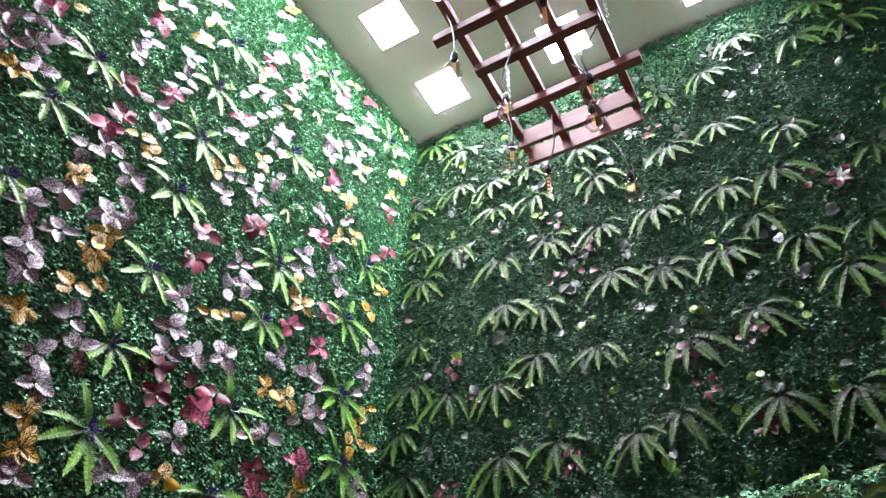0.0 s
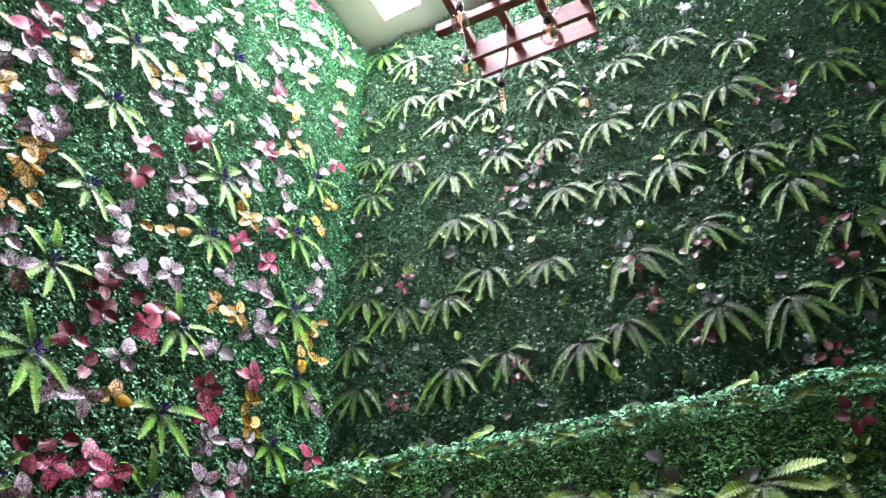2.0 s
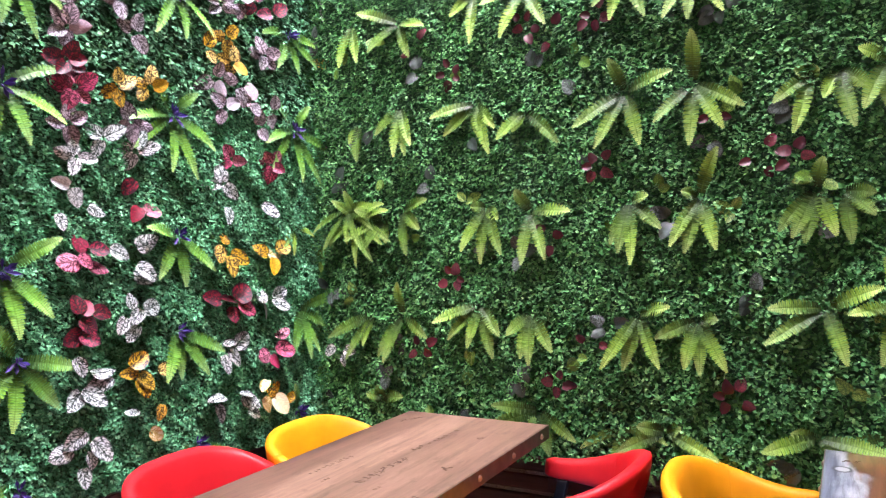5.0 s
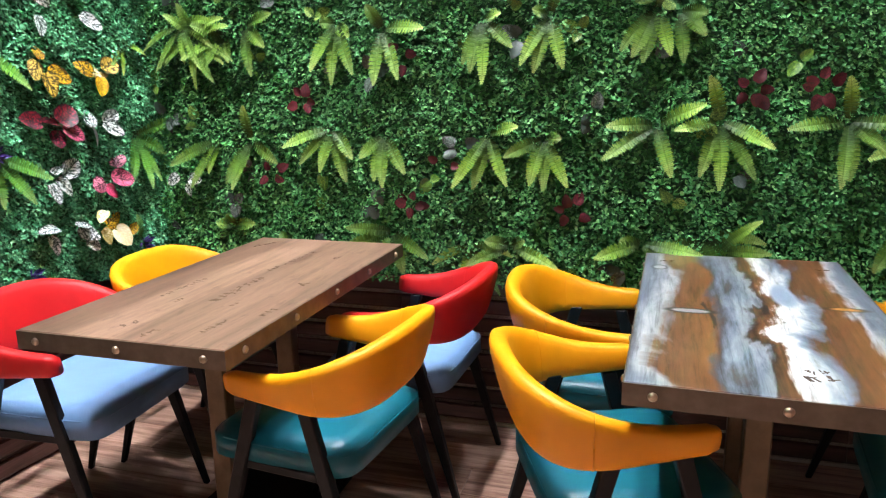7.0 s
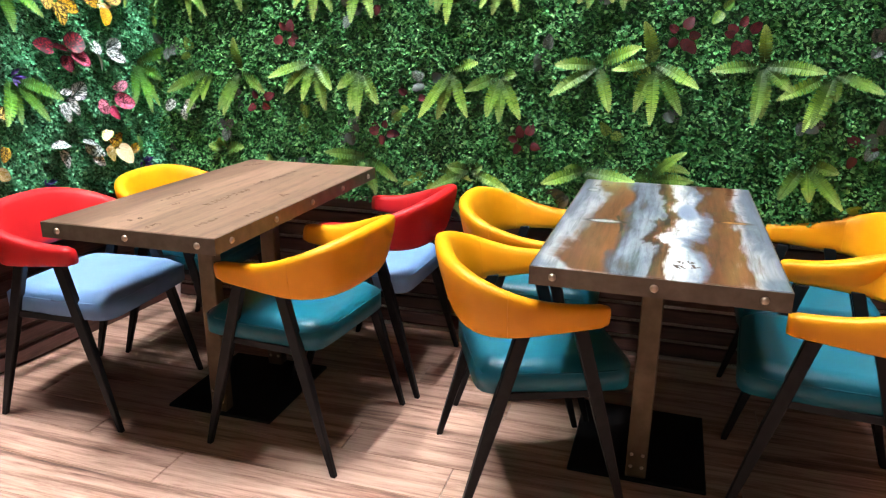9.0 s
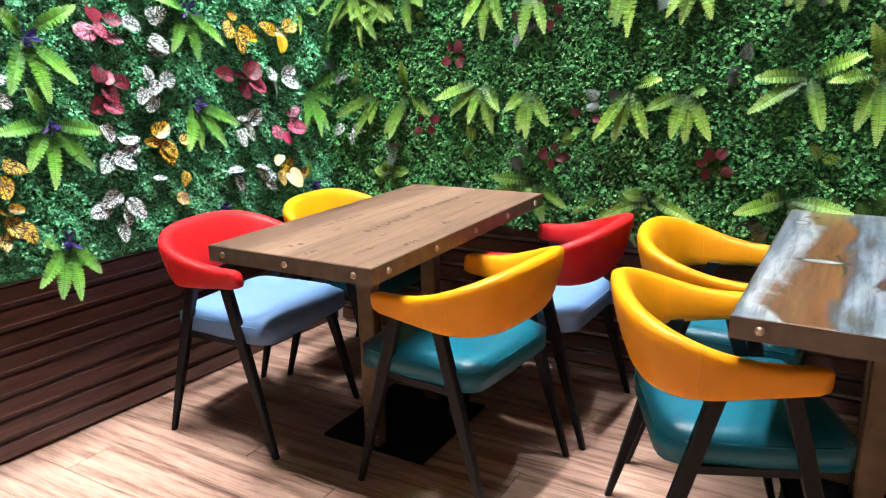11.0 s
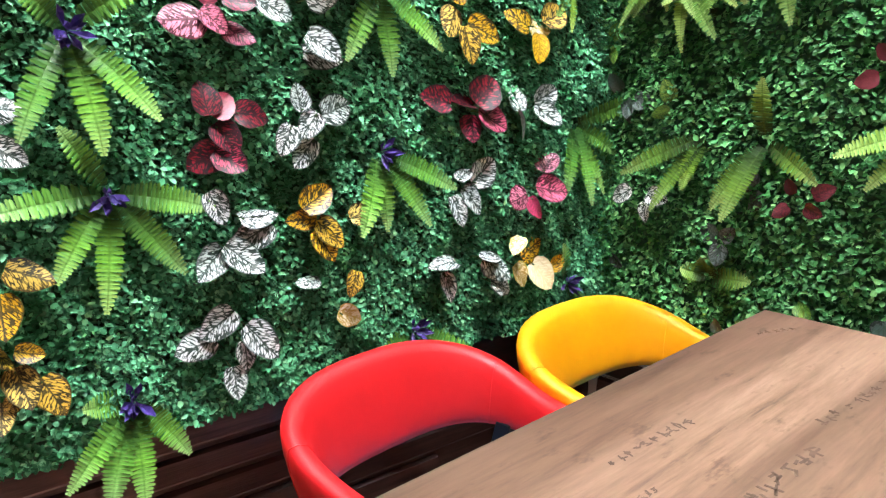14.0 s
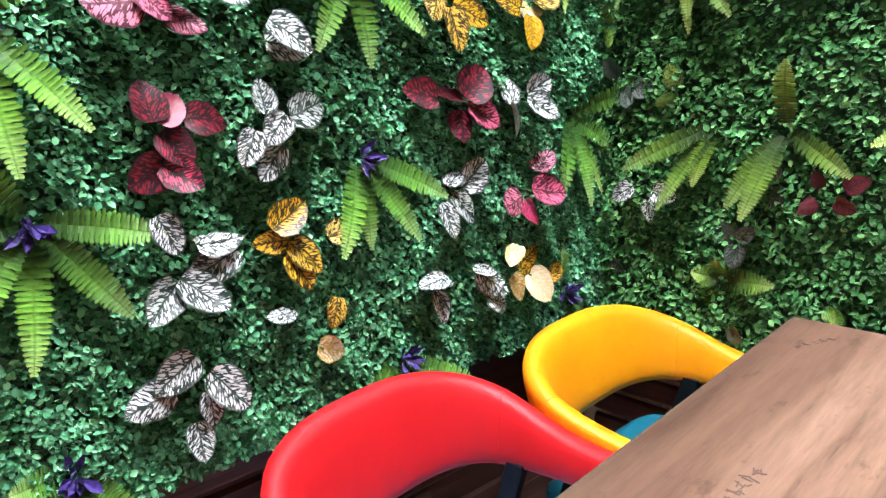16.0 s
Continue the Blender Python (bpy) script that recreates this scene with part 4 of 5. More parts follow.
def leaf_group(kind, y, z, *leaves, wall=at_west):
    """A spray whose leaves are set one by one: offsets in millimetres, turn from upright, length in millimetres, 1 if seen edge on."""
    kinds, word = LEAVES[kind]
    r = random.Random(int(y * 977 + z * 3571))
    ob = tagged(new("leaf_spray"), "artificial " + word + " on the green wall", "foliage", "coloured leaf sprays")
    ob.matrix_basis = wall(y, z, 0.008)
    for dx, dz, turn, length, *edge in leaves:
        me = r.choice(kinds)
        k = min(length, 84) * 0.00108 / max(v.co.y for v in me.vertices)
        m = pose(dx / 1000, dz / 1000, r.uniform(0.006, 0.022), 0, 0, turn) @ pose(0, 0, 0, -20 * math.cos(radians(turn)) + r.uniform(-6, 8), math.copysign(58, math.sin(radians(turn))) if edge else 20 * math.sin(radians(turn)) + r.uniform(-9, 9), 0)
        link("leaf", me, ob, m @ Matrix.Diagonal((k * r.uniform(0.95, 1.1), k, k, 1)))
        link("stem", stem_me, ob, pose(dx / 1000, dz / 1000, 0.004, 0, 0, turn))
    return ob


leaf_group("white", 0.948, 1.197, (-4, 25, -99, 61), (5, -25, -130, 59))
leaf_group("white", 1.269, 1.066, (0, 0, -162, 61))
leaf_group("white", 1.321, 0.983, (2, 29, -92, 71, 1), (62, 11, 114, 89), (-30, -18, -139, 81), (-34, -22, 135, 75))
leaf_group("white", 1.294, 0.791, (4, 49, 124, 75), (-33, 2, 101, 76), (22, 19, -148, 102), (15, -10, 179, 54), (-8, -59, -179, 60))
leaf_group("white", 1.474, 1.180, (-16, 16, -4, 55), (18, 14, 141, 59), (22, 10, -72, 82), (-36, -7, 153, 59), (10, -35, 139, 69))
leaf_group("white", 1.471, 1.306, (0, 0, -101, 79))
leaf_group("red", 1.297, 1.175, (-15, 23, 4, 59), (-6, 19, -35, 56), (33, 27, -103, 62), (-3, 8, -149, 60), (4, -37, 116, 64), (-12, -39, -131, 60))
leaf_group("yellow", 0.950, 0.983, (0, 0, -120, 68))
leaf_group("yellow", 0.930, 0.887, (7, 56, 178, 69), (-20, -17, -164, 53, 1), (14, -38, -112, 42))
leaf_group("lilac", 0.919, 0.949, (0, 0, 167, 57))
leaf_group("yellow", 0.943, 0.791, (-1, 29, -171, 68), (32, 3, -161, 67), (-4, -10, 152, 36), (-27, -21, 171, 50))
leaf_group("yellow", 1.494, 0.970, (-48, 43, -58, 70), (-20, 22, 86, 56), (-20, 17, -142, 71), (-26, 1, -157, 69), (54, 13, -78, 63), (60, -96, 158, 52))
leaf_group("white", 1.472, 0.871, (0, 0, 97, 52, 1))
leaf_group("cream", 1.515, 0.790, (0, 0, -117, 59))
leaf_group("red", 1.854, 1.192, (-48, 9, 73, 73), (19, 6, -47, 85), (19, 2, 81, 62, 1), (10, -17, 172, 61))
leaf_group("pink", 1.883, 1.184, (0, 0, -127, 79))
leaf_group("white", 2.029, 1.186, (-24, -8, 2, 69), (28, 10, -70, 81), (23, 0, -131, 77), (-28, -3, -174, 67, 1))
leaf_group("white", 1.836, 1.018, (-9, 14, -42, 51, 1), (33, 4, -57, 94), (5, -2, -150, 72), (-30, -18, -168, 69))
leaf_group("pink", 2.057, 0.994, (26, 36, -40, 67, 1), (-2, 1, -110, 103), (-18, -14, 105, 69), (-5, -21, -173, 57))
leaf_group("yellow", 2.070, 0.801, (-49, 24, -63, 75), (49, -24, -58, 52))
leaf_group("cream", 2.021, 0.833, (-24, -20, -158, 61), (35, -26, -148, 90), (-10, 46, 154, 52, 1))
leaf_group("white", 1.902, 0.824, (0, 19, -135, 101), (16, -40, -116, 76), (-15, 22, -119, 53, 1))
leaf_group("white", 1.800, 0.839, (-14, -11, -174, 66), (14, 10, 88, 69, 1))
leaf_group("white", 1.273, 1.511, (-45, -13, -165, 52), (46, 13, -126, 53))
leaf_group("red", 1.377, 1.437, (-57, -47, 44, 60), (-54, -44, -104, 57), (110, 90, 150, 56))
leaf_group("pink", 1.353, 1.398, (-65, -40, 101, 78), (-68, -26, -137, 53), (-30, -50, -129, 57), (162, 115, -77, 71))
leaf_group("white", 1.447, 1.376, (-63, 18, -118, 69), (32, 20, -66, 83), (31, -38, -132, 75))
leaf_group("yellow", 1.837, 1.383, (-8, 21, -5, 52), (-16, 15, 149, 71), (4, -21, -173, 78), (20, -15, -114, 91))
leaf_group("yellow", 2.059, 1.363, (-18, 0, 57, 69), (19, 14, -68, 92), (-1, -13, 168, 67))
leaf_group("cream", 2.041, 1.370, (0, 0, -102, 61))
leaf_group("white", 1.926, 1.547, (-85, -6, 175, 65), (85, 6, -124, 81))
leaf_group("white", -0.77, 0.96, (-28, 15, 125, 60), (25, 10, -105, 62), (8, -15, -165, 50), wall=at_north)


# muted sprays between the fern rows, too many to tell apart
def joined(name, kinds, poses, mat, label):
    bm = bmesh.new()
    for m in poses:
        me = rng.choice(kinds).copy()
        me.transform(m)
        bm.from_mesh(me)
        bpy.data.meshes.remove(me)
    return tagged(part(name, bm, mat, smooth=True), label, "foliage", kind="stuff")


slate, lime = [], []
for i in range(13):
    for j in range(22):
        s, z = -0.85 + 0.23 * i + rng.uniform(-0.09, 0.09), 0.72 + 0.225 * j + rng.uniform(-0.08, 0.08)
        if z > CEIL - 0.1 or abs(z - LEDGE_Z) < 0.06 or rng.random() < 0.25:
            continue
        for _ in range(rng.randint(1, 4)):
            turn = pose(0, 0, rng.uniform(0.0, 0.015), 0, 0, rng.uniform(0, 360)) @ pose(0, rng.uniform(0, 0.025), 0, rng.uniform(-8, 32), rng.uniform(-22, 22))
            (slate if (i * 7 + j * 3) % 5 < 3 else lime).append(at_north(s, z, -0.008) @ turn)
joined("grey_green_leaves", K_SLATE, slate, M_SLATE, "scattered dark grey-green leaves in the planting")
joined("lime_leaves", K_LIME, lime, M_LIME, "scattered lime-green leaves in the planting")


# ---- chairs ----
def band_bm():
    """Padded back that runs round into two arms; front is +y."""
    bm = bmesh.new()
    n, sec = 44, 16
    rings = []
    for i in range(n + 1):
        q = -1 + 2 * i / n
        a = abs(q)
        # plan: straight arms run forward, tight corners, a slightly bowed back
        if a < 0.62:
            w = a / 0.62 * math.pi / 2
            x = math.copysign(0.228 * math.sin(w) ** 0.70, q)
            y = -0.04 - 0.165 * max(0.0, math.cos(w)) ** 0.66
        else:
            k = (a - 0.62) / 0.38
            x = math.copysign(0.228 - 0.004 * k, q)
            y = -0.04 + 0.175 * k
        u = (0.135 - y) / 0.34
        back = u ** 2.5
        low = 0.566 - 0.030 * u
        top = 0.627 + 0.100 * back
        th = 0.023 + 0.004 * back
        end = max(0.0, (a - 0.955) / 0.045)
        shrink = math.sqrt(max(0.0, 1 - 0.75 * end * end))
        rings.append((Vector((x, y, 0)), low, top, th * (0.55 + 0.45 * shrink), shrink, back))
    vs = []
    for i, (p, low, top, th, sh, back) in enumerate(rings):
        t = rings[min(i + 1, n)][0] - rings[max(i - 1, 0)][0]
        out = Vector((-t.y, t.x, 0)).normalized()
        if out.dot(Vector((p.x, p.y + 0.05, 0))) < 0:
            out = -out
        mid, hh = (low + top) / 2, (top - low) / 2 * (0.7 + 0.3 * sh)
        ring = []
        for k in range(sec):
            a = 2 * math.pi * k / sec
            cx, cz = math.cos(a), math.sin(a)
            e = 0.55
            ox = math.copysign(abs(cx) ** e, cx) * th
            oz = math.copysign(abs(cz) ** 0.7, cz) * hh
            lean = (oz + hh) / (2 * hh) * 0.05 * (0.2 + 0.8 * back)
            ring.append(bm.verts.new(p + out * (ox + lean) + Vector((0, 0, mid + oz))))
        vs.append(ring)
    for a, b in zip(vs, vs[1:]):
        for k in range(sec):
            bm.faces.new((a[k], a[(k + 1) % sec], b[(k + 1) % sec], b[k]))
    bm.faces.new(vs[0])
    bm.faces.new(vs[-1][::-1])
    bmesh.ops.recalc_face_normals(bm, faces=bm.faces[:])
    return bm


def cushion_bm():
    bm = bmesh.new()
    n = 14
    def point(i, j, top):
        x, y = -1 + 2 * i / n, -1 + 2 * j / n
        e = max(abs(x), abs(y))
        px, py = x * 0.226 * (1 - 0.04 * (y < 0) * abs(y)), y * 0.208
        c = (abs(x) ** 9 + abs(y) ** 9) ** (1 / 9) / e if e > 1e-6 else 1.0
        px, py = px / c, py / c
        edge = max(0.0, (e - 0.86) / 0.14)
        z = 0.462 + 0.006 * (1 - e * e) - 0.022 * edge * edge if top else 0.378 + 0.008 * edge * edge
        return Vector((px, py + 0.02, z))
    tops = [[bm.verts.new(point(i, j, True)) for j in range(n + 1)] for i in range(n + 1)]
    lows = [[bm.verts.new(point(i, j, False)) for j in range(n + 1)] for i in range(n + 1)]
    for i in range(n):
        for j in range(n):
            bm.faces.new((tops[i][j], tops[i + 1][j], tops[i + 1][j + 1], tops[i][j + 1]))
            bm.faces.new((lows[i][j], lows[i][j + 1], lows[i + 1][j + 1], lows[i + 1][j]))
    rim = [(i, 0) for i in range(n)] + [(n, j) for j in range(n)] + [(i, n) for i in range(n, 0, -1)] + [(0, j) for j in range(n, 0, -1)]
    for (a, b), (c, d) in zip(rim, rim[1:] + rim[:1]):
        t0, t1, l0, l1 = tops[a][b], tops[c][d], lows[a][b], lows[c][d]
        bm.faces.new((t0, l0, l1, t1))
    bmesh.ops.recalc_face_normals(bm, faces=bm.faces[:])
    return bm


def leg_bm(top, foot):
    """A square leg that tapers to its foot."""
    bm = bmesh.new()
    rings = []
    for p, w, d in ((Vector(top), 0.019, 0.013), (Vector(top).lerp(Vector(foot), 0.45), 0.018, 0.013), (Vector(foot), 0.009, 0.009)):
        rings.append([bm.verts.new(p + Vector((sx * d, sy * w, 0))) for sx, sy in ((-1, -1), (1, -1), (1, 1), (-1, 1))])
    for a, b in zip(rings, rings[1:]):
        for k in range(4):
            bm.faces.new((a[k], a[(k + 1) % 4], b[(k + 1) % 4], b[k]))
    bm.faces.new(rings[0][::-1])
    bm.faces.new(rings[-1])
    bmesh.ops.recalc_face_normals(bm, faces=bm.faces[:])
    bmesh.ops.bevel(bm, geom=bm.edges[:], offset=0.003, segments=1, affect="EDGES")
    return bm


def piping_bm():
    pts = []
    for k in range(41):
        a = 2 * math.pi * k / 40
        c, s = math.cos(a), math.sin(a)
        r = 1 / (abs(c) ** 9 + abs(s) ** 9) ** (1 / 9)
        pts.append((0.2245 * (1 - 0.04 * max(0.0, -s * r)) * r * c, 0.2065 * r * s + 0.02, 0.4395))
    return tube_bm(pts, 0.0028, 6)


def seam_bm(q):
    """A stitched seam round the padded band, at the share q of its run."""
    src = band_bm()
    src.verts.ensure_lookup_table()
    i = round((q + 1) / 2 * 44)
    pts = [src.verts[i * 16 + k % 16].co.copy() for k in range(17)]
    src.free()
    mid = sum(pts[:16], Vector()) / 16
    return tube_bm([mid + (p - mid) * 1.004 for p in pts], 0.0013, 5)


seam_me = {m.name: [mesh_of("seam", seam_bm(q), m, True) for q in (-0.5, 0.5)] for m in (M_REDL, M_YELL)}
piping_me = {m.name: mesh_of("piping", piping_bm(), m, True) for m in (M_TEAL, M_BLUE)}
band_me = {m.name: mesh_of("backrest", band_bm(), m, True) for m in (M_REDL, M_YELL)}
seat_me = {m.name: mesh_of("seat", cushion_bm(), m, True) for m in (M_TEAL, M_BLUE)}
leg_me = [mesh_of("leg", leg_bm((sx * 0.220, y0, 0.56), (sx * 0.234, y1, 0.0)), M_BLACK) for sx in (-1, 1) for y0, y1 in ((0.07, 0.225), (-0.075, -0.235))]
rail_me = [mesh_of("seat_rail", box_bm(sx * 0.215 - 0.012, sx * 0.215 + 0.012, -0.14, 0.13, 0.368, 0.392, 0.003), M_BLACK) for sx in (-1, 1)]
cross_me = [mesh_of("cross_rail", box_bm(-0.205, 0.205, y - 0.012, y + 0.012, 0.369, 0.391, 0.003), M_BLACK) for y in (-0.12, 0.11)]


def dining_chair(back, seat, m, label):
    ob = tagged(new("dining_chair"), label, "chair", "chairs at the tables")
    ob.matrix_basis = m
    rest = link("backrest", band_me[back.name], ob)
    for me in seam_me[back.name]:
        link("seam", me, rest)
    pad = link("seat", seat_me[seat.name], ob)
    link("piping", piping_me[seat.name], pad)
    for me in leg_me:
        link("leg", me, ob)
    for me in rail_me:
        link("seat_rail", me, ob)
    for me in cross_me:
        link("cross_rail", me, ob)
    return ob


for back, seat, s, v, turn, label in (
        (M_REDL, M_BLUE, -0.615, -0.795, -87, "red padded tub chair with pale blue seat by the slat panelling"),
        (M_YELL, M_TEAL, -0.545, -0.272, -90, "yellow padded tub chair tucked in the planted corner"),
        (M_YELL, M_TEAL, 0.185, -0.775, 84, "yellow padded tub chair with teal seat, black tapered legs"),
        (M_REDL, M_BLUE, 0.25, -0.262, 88, "red padded tub chair with blue seat beside the planted wall"),
        (M_YELL, M_TEAL, 0.93, -0.833, -67, "yellow padded tub chair turned slightly from the glossy table"),
        (M_YELL, M_TEAL, 0.85, -0.27, -88, "yellow padded tub chair under the hanging ferns"),
        (M_YELL, M_TEAL, 1.725, -0.69, 84, "yellow padded tub chair at the glossy streaked table"),
        (M_YELL, M_TEAL, 1.755, -0.23, 88, "yellow padded tub chair at the glossy table by the wall")):
    dining_chair(back, seat, NM @ pose(s, v, 0, 0, 0, turn), label)



# ---- tables ----
def nail_bm():
    return lathe_bm([(0.0095, 0.0), (0.0092, 0.002), (0.0075, 0.0048), (0.004, 0.0066), (0.0006, 0.0072)], 12)


nail_me = mesh_of("nail", nail_bm(), M_NAIL, True)


def dining_table(m, top_mat, label, stamps):
    w, l, h, th = 0.565, 1.105, 0.75, 0.046
    ob = tagged(new("dining_table"), label, "table", "dining tables")
    ob.matrix_basis = m
    part("tabletop", box_bm(-w / 2 + 0.003, w / 2 - 0.003, -l / 2 + 0.003, l / 2 - 0.003, h - th + 0.004, h, 0.0015), top_mat, ob)
    for x0, x1, y0, y1 in ((-w / 2, w / 2, -l / 2, -l / 2 + 0.003), (-w / 2, w / 2, l / 2 - 0.003, l / 2), (-w / 2, -w / 2 + 0.003, -l / 2 + 0.003, l / 2 - 0.003), (w / 2 - 0.003, w / 2, -l / 2 + 0.003, l / 2 - 0.003)):
        part("edge_band", box_bm(x0, x1, y0, y1, h - th, h - 0.0012), M_BAND, ob, "bronze metal edge band")
    for x in (-w / 2 + 0.055, 0.0, w / 2 - 0.055):
        for sgn in (-1, 1):
            link("nail", nail_me, ob, pose(x, sgn * l / 2, h - th * 0.52, 90 if sgn < 0 else -90))
    for k in range(5):
        y = -l / 2 + 0.075 + k * (l - 0.15) / 4
        for sgn in (-1, 1):
            link("nail", nail_me, ob, pose(sgn * w / 2, y, h - th * 0.52, 0, 90 * sgn))
    for y in (-0.19, 0.19):
        post = part("post", box_bm(-0.03, 0.03, y - 0.022, y + 0.022, 0.012, h - th, 0.004), M_POST, ob, "bronze square post")
        for z in (0.05, 0.09):
            for x in (-0.016, 0.016):
                link("bolt", nail_me, post, pose(x, y - 0.022, z, 90) @ Matrix.Diagonal((0.6, 0.6, 0.6, 1)))
    part("crossbar", box_bm(-0.05, 0.05, -0.4, 0.4, h - th - 0.022, h - th, 0.003), M_BLACK, ob)
    part("base_plate", box_bm(-0.2, 0.2, -0.22, 0.22, 0.0, 0.012, 0.003), M_BLACK, ob, "flat black steel base plate")
    r = random.Random(3)
    bm = bmesh.new()
    for x0, y0, x1, y1, hgt in stamps:
        run = math.hypot(x1 - x0, y1 - y0)
        along = math.atan2(y1 - y0, x1 - x0)
        n = max(2, round(run / (hgt * 1.25)))
        for k in range(n):
            if r.random() < 0.12:
                continue
            m = Matrix.Translation((x0 + (x1 - x0) * (k + 0.5) / n, y0 + (y1 - y0) * (k + 0.5) / n, h + 0.0002)) @ Matrix.Rotation(along, 4, "Z")
            for _ in range(r.randint(3, 5)):
                sx, sy = r.choice(((0.8, 0.14), (0.16, 0.9), (0.5, 0.16), (0.15, 0.55)))
                bmesh.ops.create_cube(bm, size=1.0, matrix=m @ Matrix.LocRotScale((r.uniform(-0.35, 0.35) * hgt, r.uniform(-0.4, 0.4) * hgt, 0), Euler((0, 0, r.uniform(-0.5, 0.5))), (sx * hgt, sy * hgt, 0.0005)))
    if stamps:
        tagged(part("stencil_print", bm, M_STAMP, ob), "faded illegible ink stencil marks", kind="stuff")
    else:
        bm.free()
    return ob


# faded stencil rows along the boards: from, to, letter height
STAMPS = ((0.039, -0.241, 0.034, 0.012, 0.026), (0.012, 0.09, 0.028, 0.367, 0.016), (0.162, -0.464, 0.164, -0.358, 0.015), (0.109, -0.265, 0.111, -0.232, 0.012),
          (0.231, -0.32, 0.235, -0.256, 0.018), (0.185, -0.04, 0.228, 0.01, 0.030), (0.133, 0.287, 0.153, 0.311, 0.016), (-0.132, -0.232, -0.125, -0.036, 0.016),
          (-0.066, -0.474, -0.033, -0.424, 0.020), (0.037, -0.519, 0.044, -0.467, 0.016), (-0.06, -0.269, -0.057, -0.231, 0.010), (-0.221, 0.389, -0.191, 0.478, 0.014))
dining_table(NM @ pose(-0.137, -0.61, 0), M_TABLE, "worn brown wood table with bronze nailed edge", STAMPS)
dining_table(NM @ pose(1.256, -0.572, 0, 0, 0, -1.2), M_RESIN, "glossy white, rust and slate streaked table with nailed edge", ((0.035, -0.455, 0.095, -0.435, 0.028), (0.04, -0.415, 0.09, -0.40, 0.018), (-0.235, 0.44, -0.19, 0.45, 0.022), (0.2, 0.43, 0.235, 0.435, 0.016)))



# ---- hanging trellis with filament bulbs ----
TZ = 4.0
trellis = tagged(new("hanging_trellis"), "red-brown wooden grid trellis hung on steel chains", "pendant frame")
trellis.matrix_basis = NM @ pose(0.59, -1.05, TZ)
for x in (-0.255, -0.08, 0.083, 0.25):
    part("long_bar", box_bm(x - 0.017, x + 0.017, -0.75, 0.5 + (0.06 if abs(x) < 0.1 else 0.0), -0.026, 0.026, 0.002), M_TRELLIS, trellis, m=pose(0, 0, 0.0502))
for i, y in enumerate((-0.62, -0.405, -0.195, 0.0, 0.24)):
    wide = 0.345 if i in (0, 2, 4) else 0.262
    part("cross_bar", box_bm(-wide, wide, y - 0.019, y + 0.019, -0.024, 0.024, 0.002), M_TRELLIS, trellis, m=pose(0, 0, -0.008))
part("end_board", box_bm(-0.262, 0.262, 0.40, 0.418, -0.05, 0.06, 0.002), M_TRELLIS, trellis)
part("end_board", box_bm(-0.262, 0.262, 0.502, 0.52, -0.05, 0.06, 0.002), M_TRELLIS, trellis)


def chain_bm(height):
    bm = bmesh.new()
    n = int(height / 0.026)
    for k in range(n):
        m = pose(0, 0, k * 0.026, 0, 0, 90 * (k % 2))
        pts = [m @ Vector((0.007 * math.cos(a), 0, 0.016 * math.sin(a))) for a in [2 * math.pi * q / 8 for q in range(9)]]
        t = tube_bm(pts, 0.0022, 4)
        me = bpy.data.meshes.new("link")
        t.to_mesh(me)
        t.free()
        bm.from_mesh(me)
        bpy.data.meshes.remove(me)
    return bm


for x, y in ((-0.255, 0.3), (0.25, 0.3), (-0.255, -0.5), (0.25, -0.5)):
    part("chain", chain_bm(CEIL - TZ - 0.05), M_CHAIN, trellis, "steel chain up to the ceiling", pose(x, y, 0.04))

BULB_SHAPES = {"pear": [(0.013, 0.0), (0.014, -0.018), (0.022, -0.04), (0.031, -0.065), (0.033, -0.082), (0.027, -0.1), (0.014, -0.112), (0.001, -0.115)],
               "globe": [(0.013, 0.0), (0.015, -0.012), (0.032, -0.028), (0.044, -0.052), (0.047, -0.07), (0.043, -0.09), (0.028, -0.108), (0.001, -0.116)],
               "tube": [(0.012, 0.0), (0.0145, -0.02), (0.015, -0.06), (0.015, -0.12), (0.012, -0.142), (0.001, -0.15)]}
glass_me = {k: mesh_of("glass", lathe_bm([(max(r, 0.001), z) for r, z in v], 22), M_GLASS, True) for k, v in BULB_SHAPES.items()}


def filament_bm(length):
    pts = [(0.007 * math.cos(a * 1.9), 0.007 * math.sin(a * 1.9), -0.03 - length * a / 14) for a in [0.5 * k for k in range(29)]]
    return tube_bm(pts, 0.0007, 4)


filament_me = {"pear": mesh_of("filament", filament_bm(0.05), M_FILAMENT), "globe": mesh_of("filament", filament_bm(0.045), M_FILAMENT), "tube": mesh_of("filament", filament_bm(0.09), M_FILAMENT)}
socket_me = mesh_of("socket", lathe_bm([(0.005, 0.040), (0.010, 0.036), (0.0135, 0.025), (0.0135, 0.003), (0.0125, -0.004)], 14), M_BLACK, True)


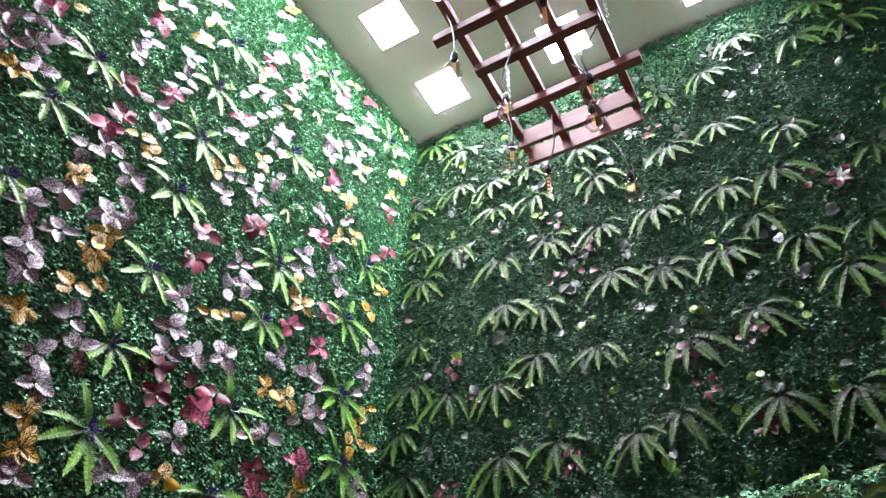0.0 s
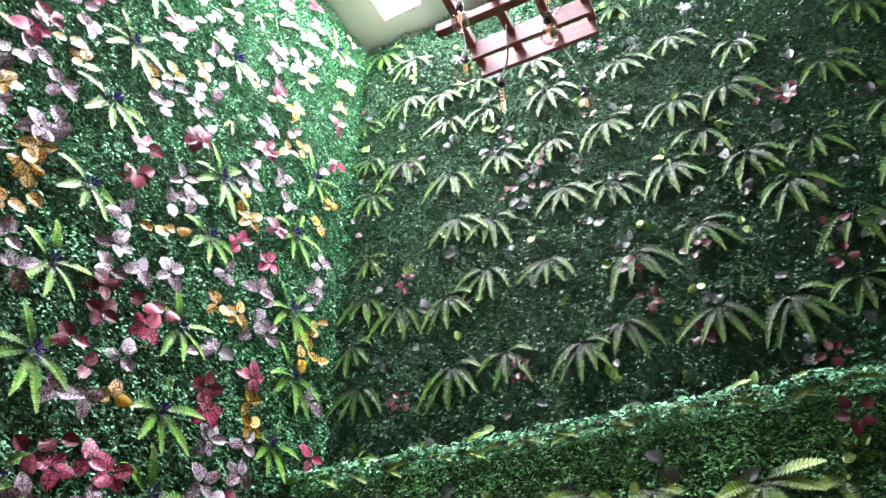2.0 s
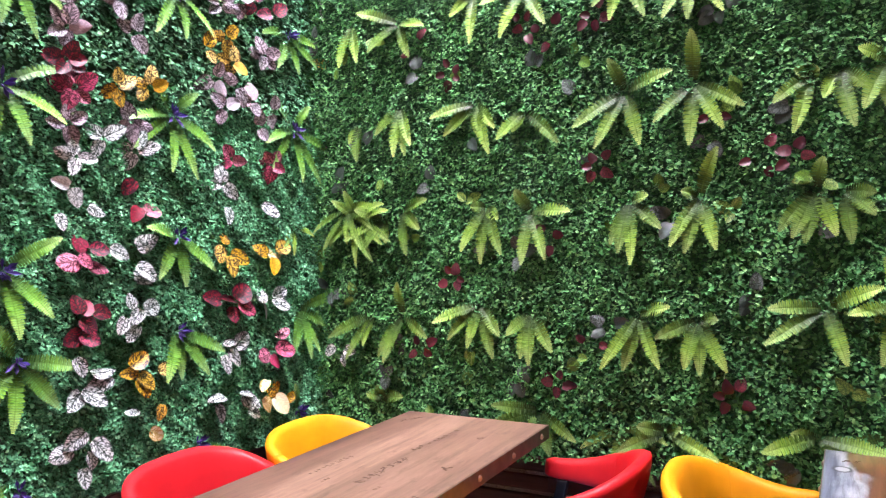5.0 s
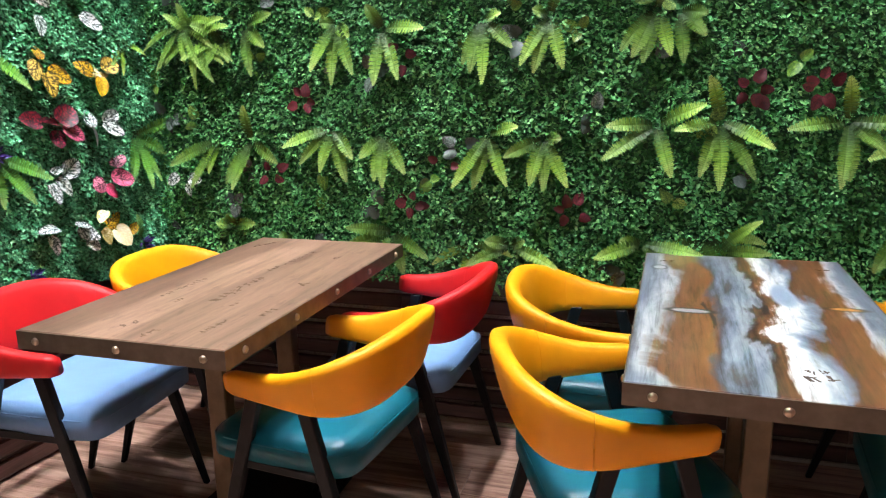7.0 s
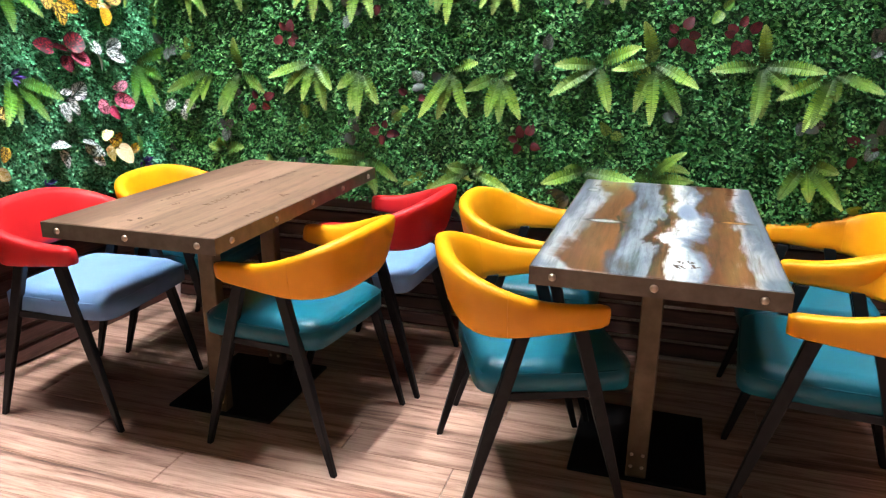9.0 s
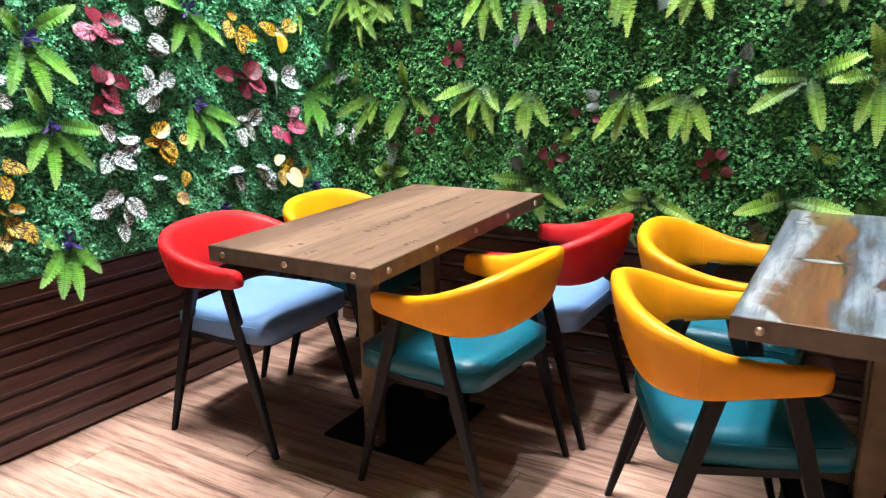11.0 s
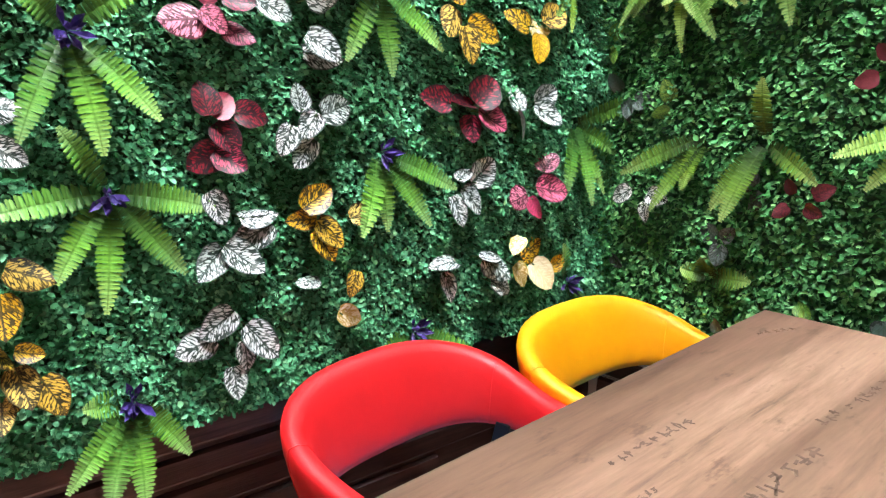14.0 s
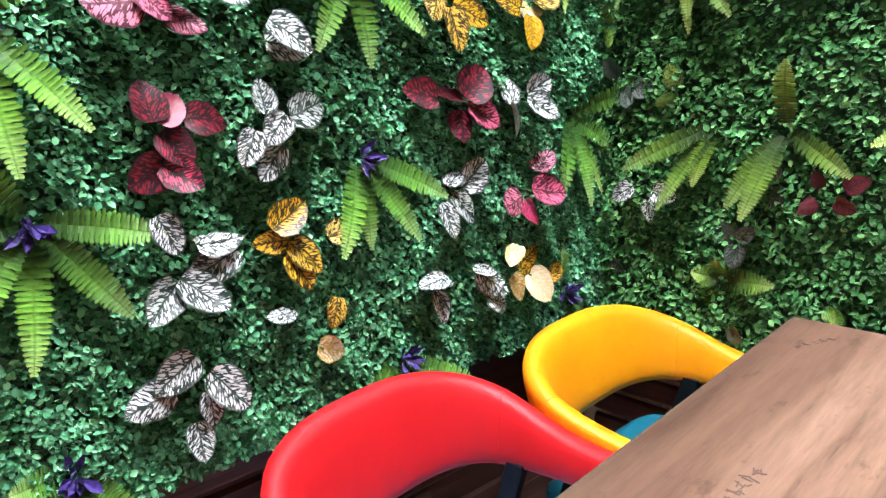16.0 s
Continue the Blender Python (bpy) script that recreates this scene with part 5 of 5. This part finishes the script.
def pendant_bulb(shape, s, v, z, label):
    ob = tagged(new("pendant_bulb"), label, "light bulb", "bulbs under the trellis")
    ob.matrix_basis = NM @ Matrix.Translation((s, v, z + 0.06))
    link("glass", glass_me[shape], ob).visible_shadow = False
    link("filament", filament_me[shape], ob)
    link("socket", socket_me, ob)
    rise = TZ + 0.0 - z - 0.06
    r = random.Random(int(s * 1000))
    sway = r.uniform(-0.03, 0.03)
    bar = min((-0.255, -0.08, 0.083, 0.25), key=lambda x: abs(x + 0.59 - s)) + 0.59 - s      # the bar it hangs from
    pts = [(0, 0, 0.036)] + [(bar * (k / 8) ** 2 + sway * math.sin(math.pi * k / 8), 0.4 * sway * math.sin(2 * math.pi * k / 8), 0.045 + (rise - 0.03) * k / 8) for k in range(1, 9)]
    part("cord", tube_bm(pts, 0.0035, 6), M_CORD, ob, "black cord")
    return ob


for shape, s, v, z in (("pear", 0.381, -1.314, 3.60), ("pear", 0.467, -1.077, 3.60), ("globe", 0.392, -0.871, 3.60), ("tube", 0.468, -0.699, 3.60), ("globe", 0.765, -1.013, 3.60), ("pear", 0.724, -0.89, 3.60),
                       ("globe", 0.746, -0.511, 3.60), ("tube", 0.734, -1.348, 3.62), ("globe", 0.748, -1.513, 3.60), ("globe", 0.484, -1.60, 3.60), ("pear", 0.306, -1.724, 3.60)):
    pendant_bulb(shape, s, v, z, "clear amber %s-shaped filament bulb on a black cord" % shape)

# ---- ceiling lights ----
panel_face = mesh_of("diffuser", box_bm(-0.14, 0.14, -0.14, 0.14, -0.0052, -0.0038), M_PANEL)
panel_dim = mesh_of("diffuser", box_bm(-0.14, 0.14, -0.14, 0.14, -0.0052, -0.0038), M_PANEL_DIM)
panel_rim = mesh_of("rim", box_bm(-0.147, 0.147, -0.147, 0.147, -0.0036, 0.0), M_PLASTER)
# columns 0 and 1 run on unseen to the south, added to light the room
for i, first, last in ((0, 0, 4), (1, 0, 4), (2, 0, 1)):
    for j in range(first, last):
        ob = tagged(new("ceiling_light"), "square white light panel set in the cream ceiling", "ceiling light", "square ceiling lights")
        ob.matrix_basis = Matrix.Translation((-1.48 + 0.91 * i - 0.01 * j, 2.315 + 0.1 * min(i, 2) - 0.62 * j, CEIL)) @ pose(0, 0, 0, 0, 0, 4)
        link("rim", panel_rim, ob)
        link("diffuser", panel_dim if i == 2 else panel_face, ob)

# ---- wainscot slats ----
def slat_mesh(length):
    bm = bmesh.new()
    prof = [(0.0, 0.0), (-0.016, 0.002), (-0.019, 0.008), (-0.012, 0.050), (-0.003, 0.056), (0.0, 0.056)]
    ends = [[bm.verts.new((x, y, z)) for y, z in prof] for x in (0.0, length)]
    for k in range(len(prof)):
        q = (k + 1) % len(prof)
        bm.faces.new((ends[0][k], ends[0][q], ends[1][q], ends[1][k]))
    bm.faces.new(ends[0][::-1])
    bm.faces.new(ends[1])
    bmesh.ops.recalc_face_normals(bm, faces=bm.faces[:])
    return mesh_of("slat", bm, M_SLAT)


slat_long, slat_short = slat_mesh(1.6), slat_mesh(1.05)


def wainscot(name, m, total):
    ob = part(name, box_bm(0, total, 0.0, 0.02, 0.0, WAINSCOT - 0.004), M_SLAT, m=m)
    structure(ob, "dark brown wood slat panelling along the wall foot", "wainscot")
    for k in range(8):
        x = -0.4 if k % 2 else 0.0
        while x < total:
            me = slat_short if (k % 3 == 0 and x < 0.1) else slat_long
            ln = 1.05 if me is slat_short else 1.6
            if x >= 0 and x + ln <= total + 0.4:
                link("slat", me, ob, Matrix.Translation((x, 0, 0.012 + 0.073 * k)))
            elif x < 0:
                link("slat", slat_short, ob, Matrix.Translation((0.0, 0, 0.012 + 0.073 * k)))
                ln = 1.05 - x
            x += ln + 0.002
    part("cap_rail", box_bm(0, total, -0.055, 0.0, WAINSCOT - 0.008, WAINSCOT + 0.012, 0.003), M_SLAT, ob)
    return ob


wainscot("wainscot_west", Matrix.Translation((-2.03, -2.4, 0)) @ pose(0, 0, 0, 0, 0, 90), 4.85)
wainscot("wainscot_north", NM @ Matrix.Translation((-0.98, 0.13, 0)), 4.4)

# ---- glass ornament on the cap rail ----
bauble = tagged(new("glass_ornament"), "small clear glass ornament resting on the panelling rail", "ornament")
bauble.matrix_basis = Matrix.Translation((-1.99, 1.462, WAINSCOT + 0.012))
part("foot", lathe_bm([(0.008, 0.0), (0.014, 0.001), (0.014, 0.004), (0.006, 0.008)], 14), M_PLASTER, bauble, "white round foot", smooth=True)
bm = bmesh.new()
bmesh.ops.create_icosphere(bm, subdivisions=2, radius=0.019, matrix=Matrix.Translation((0, 0, 0.024)))
part("drop", bm, M_CRYSTAL, bauble, "clear faceted glass drop")

# ---- floor planks ----
plank_me = mesh_of("plank", box_bm(-0.6, 0.6, -0.0815, 0.0815, -0.012, 0.0, 0.0012), M_FLOOR)
for j in range(24):
    for i in range(-1, 4):
        s = -0.9 + 1.2023 * i + (0.37 * j) % 1.2
        edge = -1.08 - 0.0143 * j                     # the west wall
        if s - 0.6 > edge:
            link("plank", plank_me, floor, NM @ pose(s, 0.02 - 0.1645 * j, 0))
        elif s + 0.6 > edge + 0.06:
            part("plank", box_bm(edge - s, 0.6, -0.0815, 0.0815, -0.012, 0.0, 0.0012), M_FLOOR, floor, m=NM @ pose(s, 0.02 - 0.1645 * j, 0))
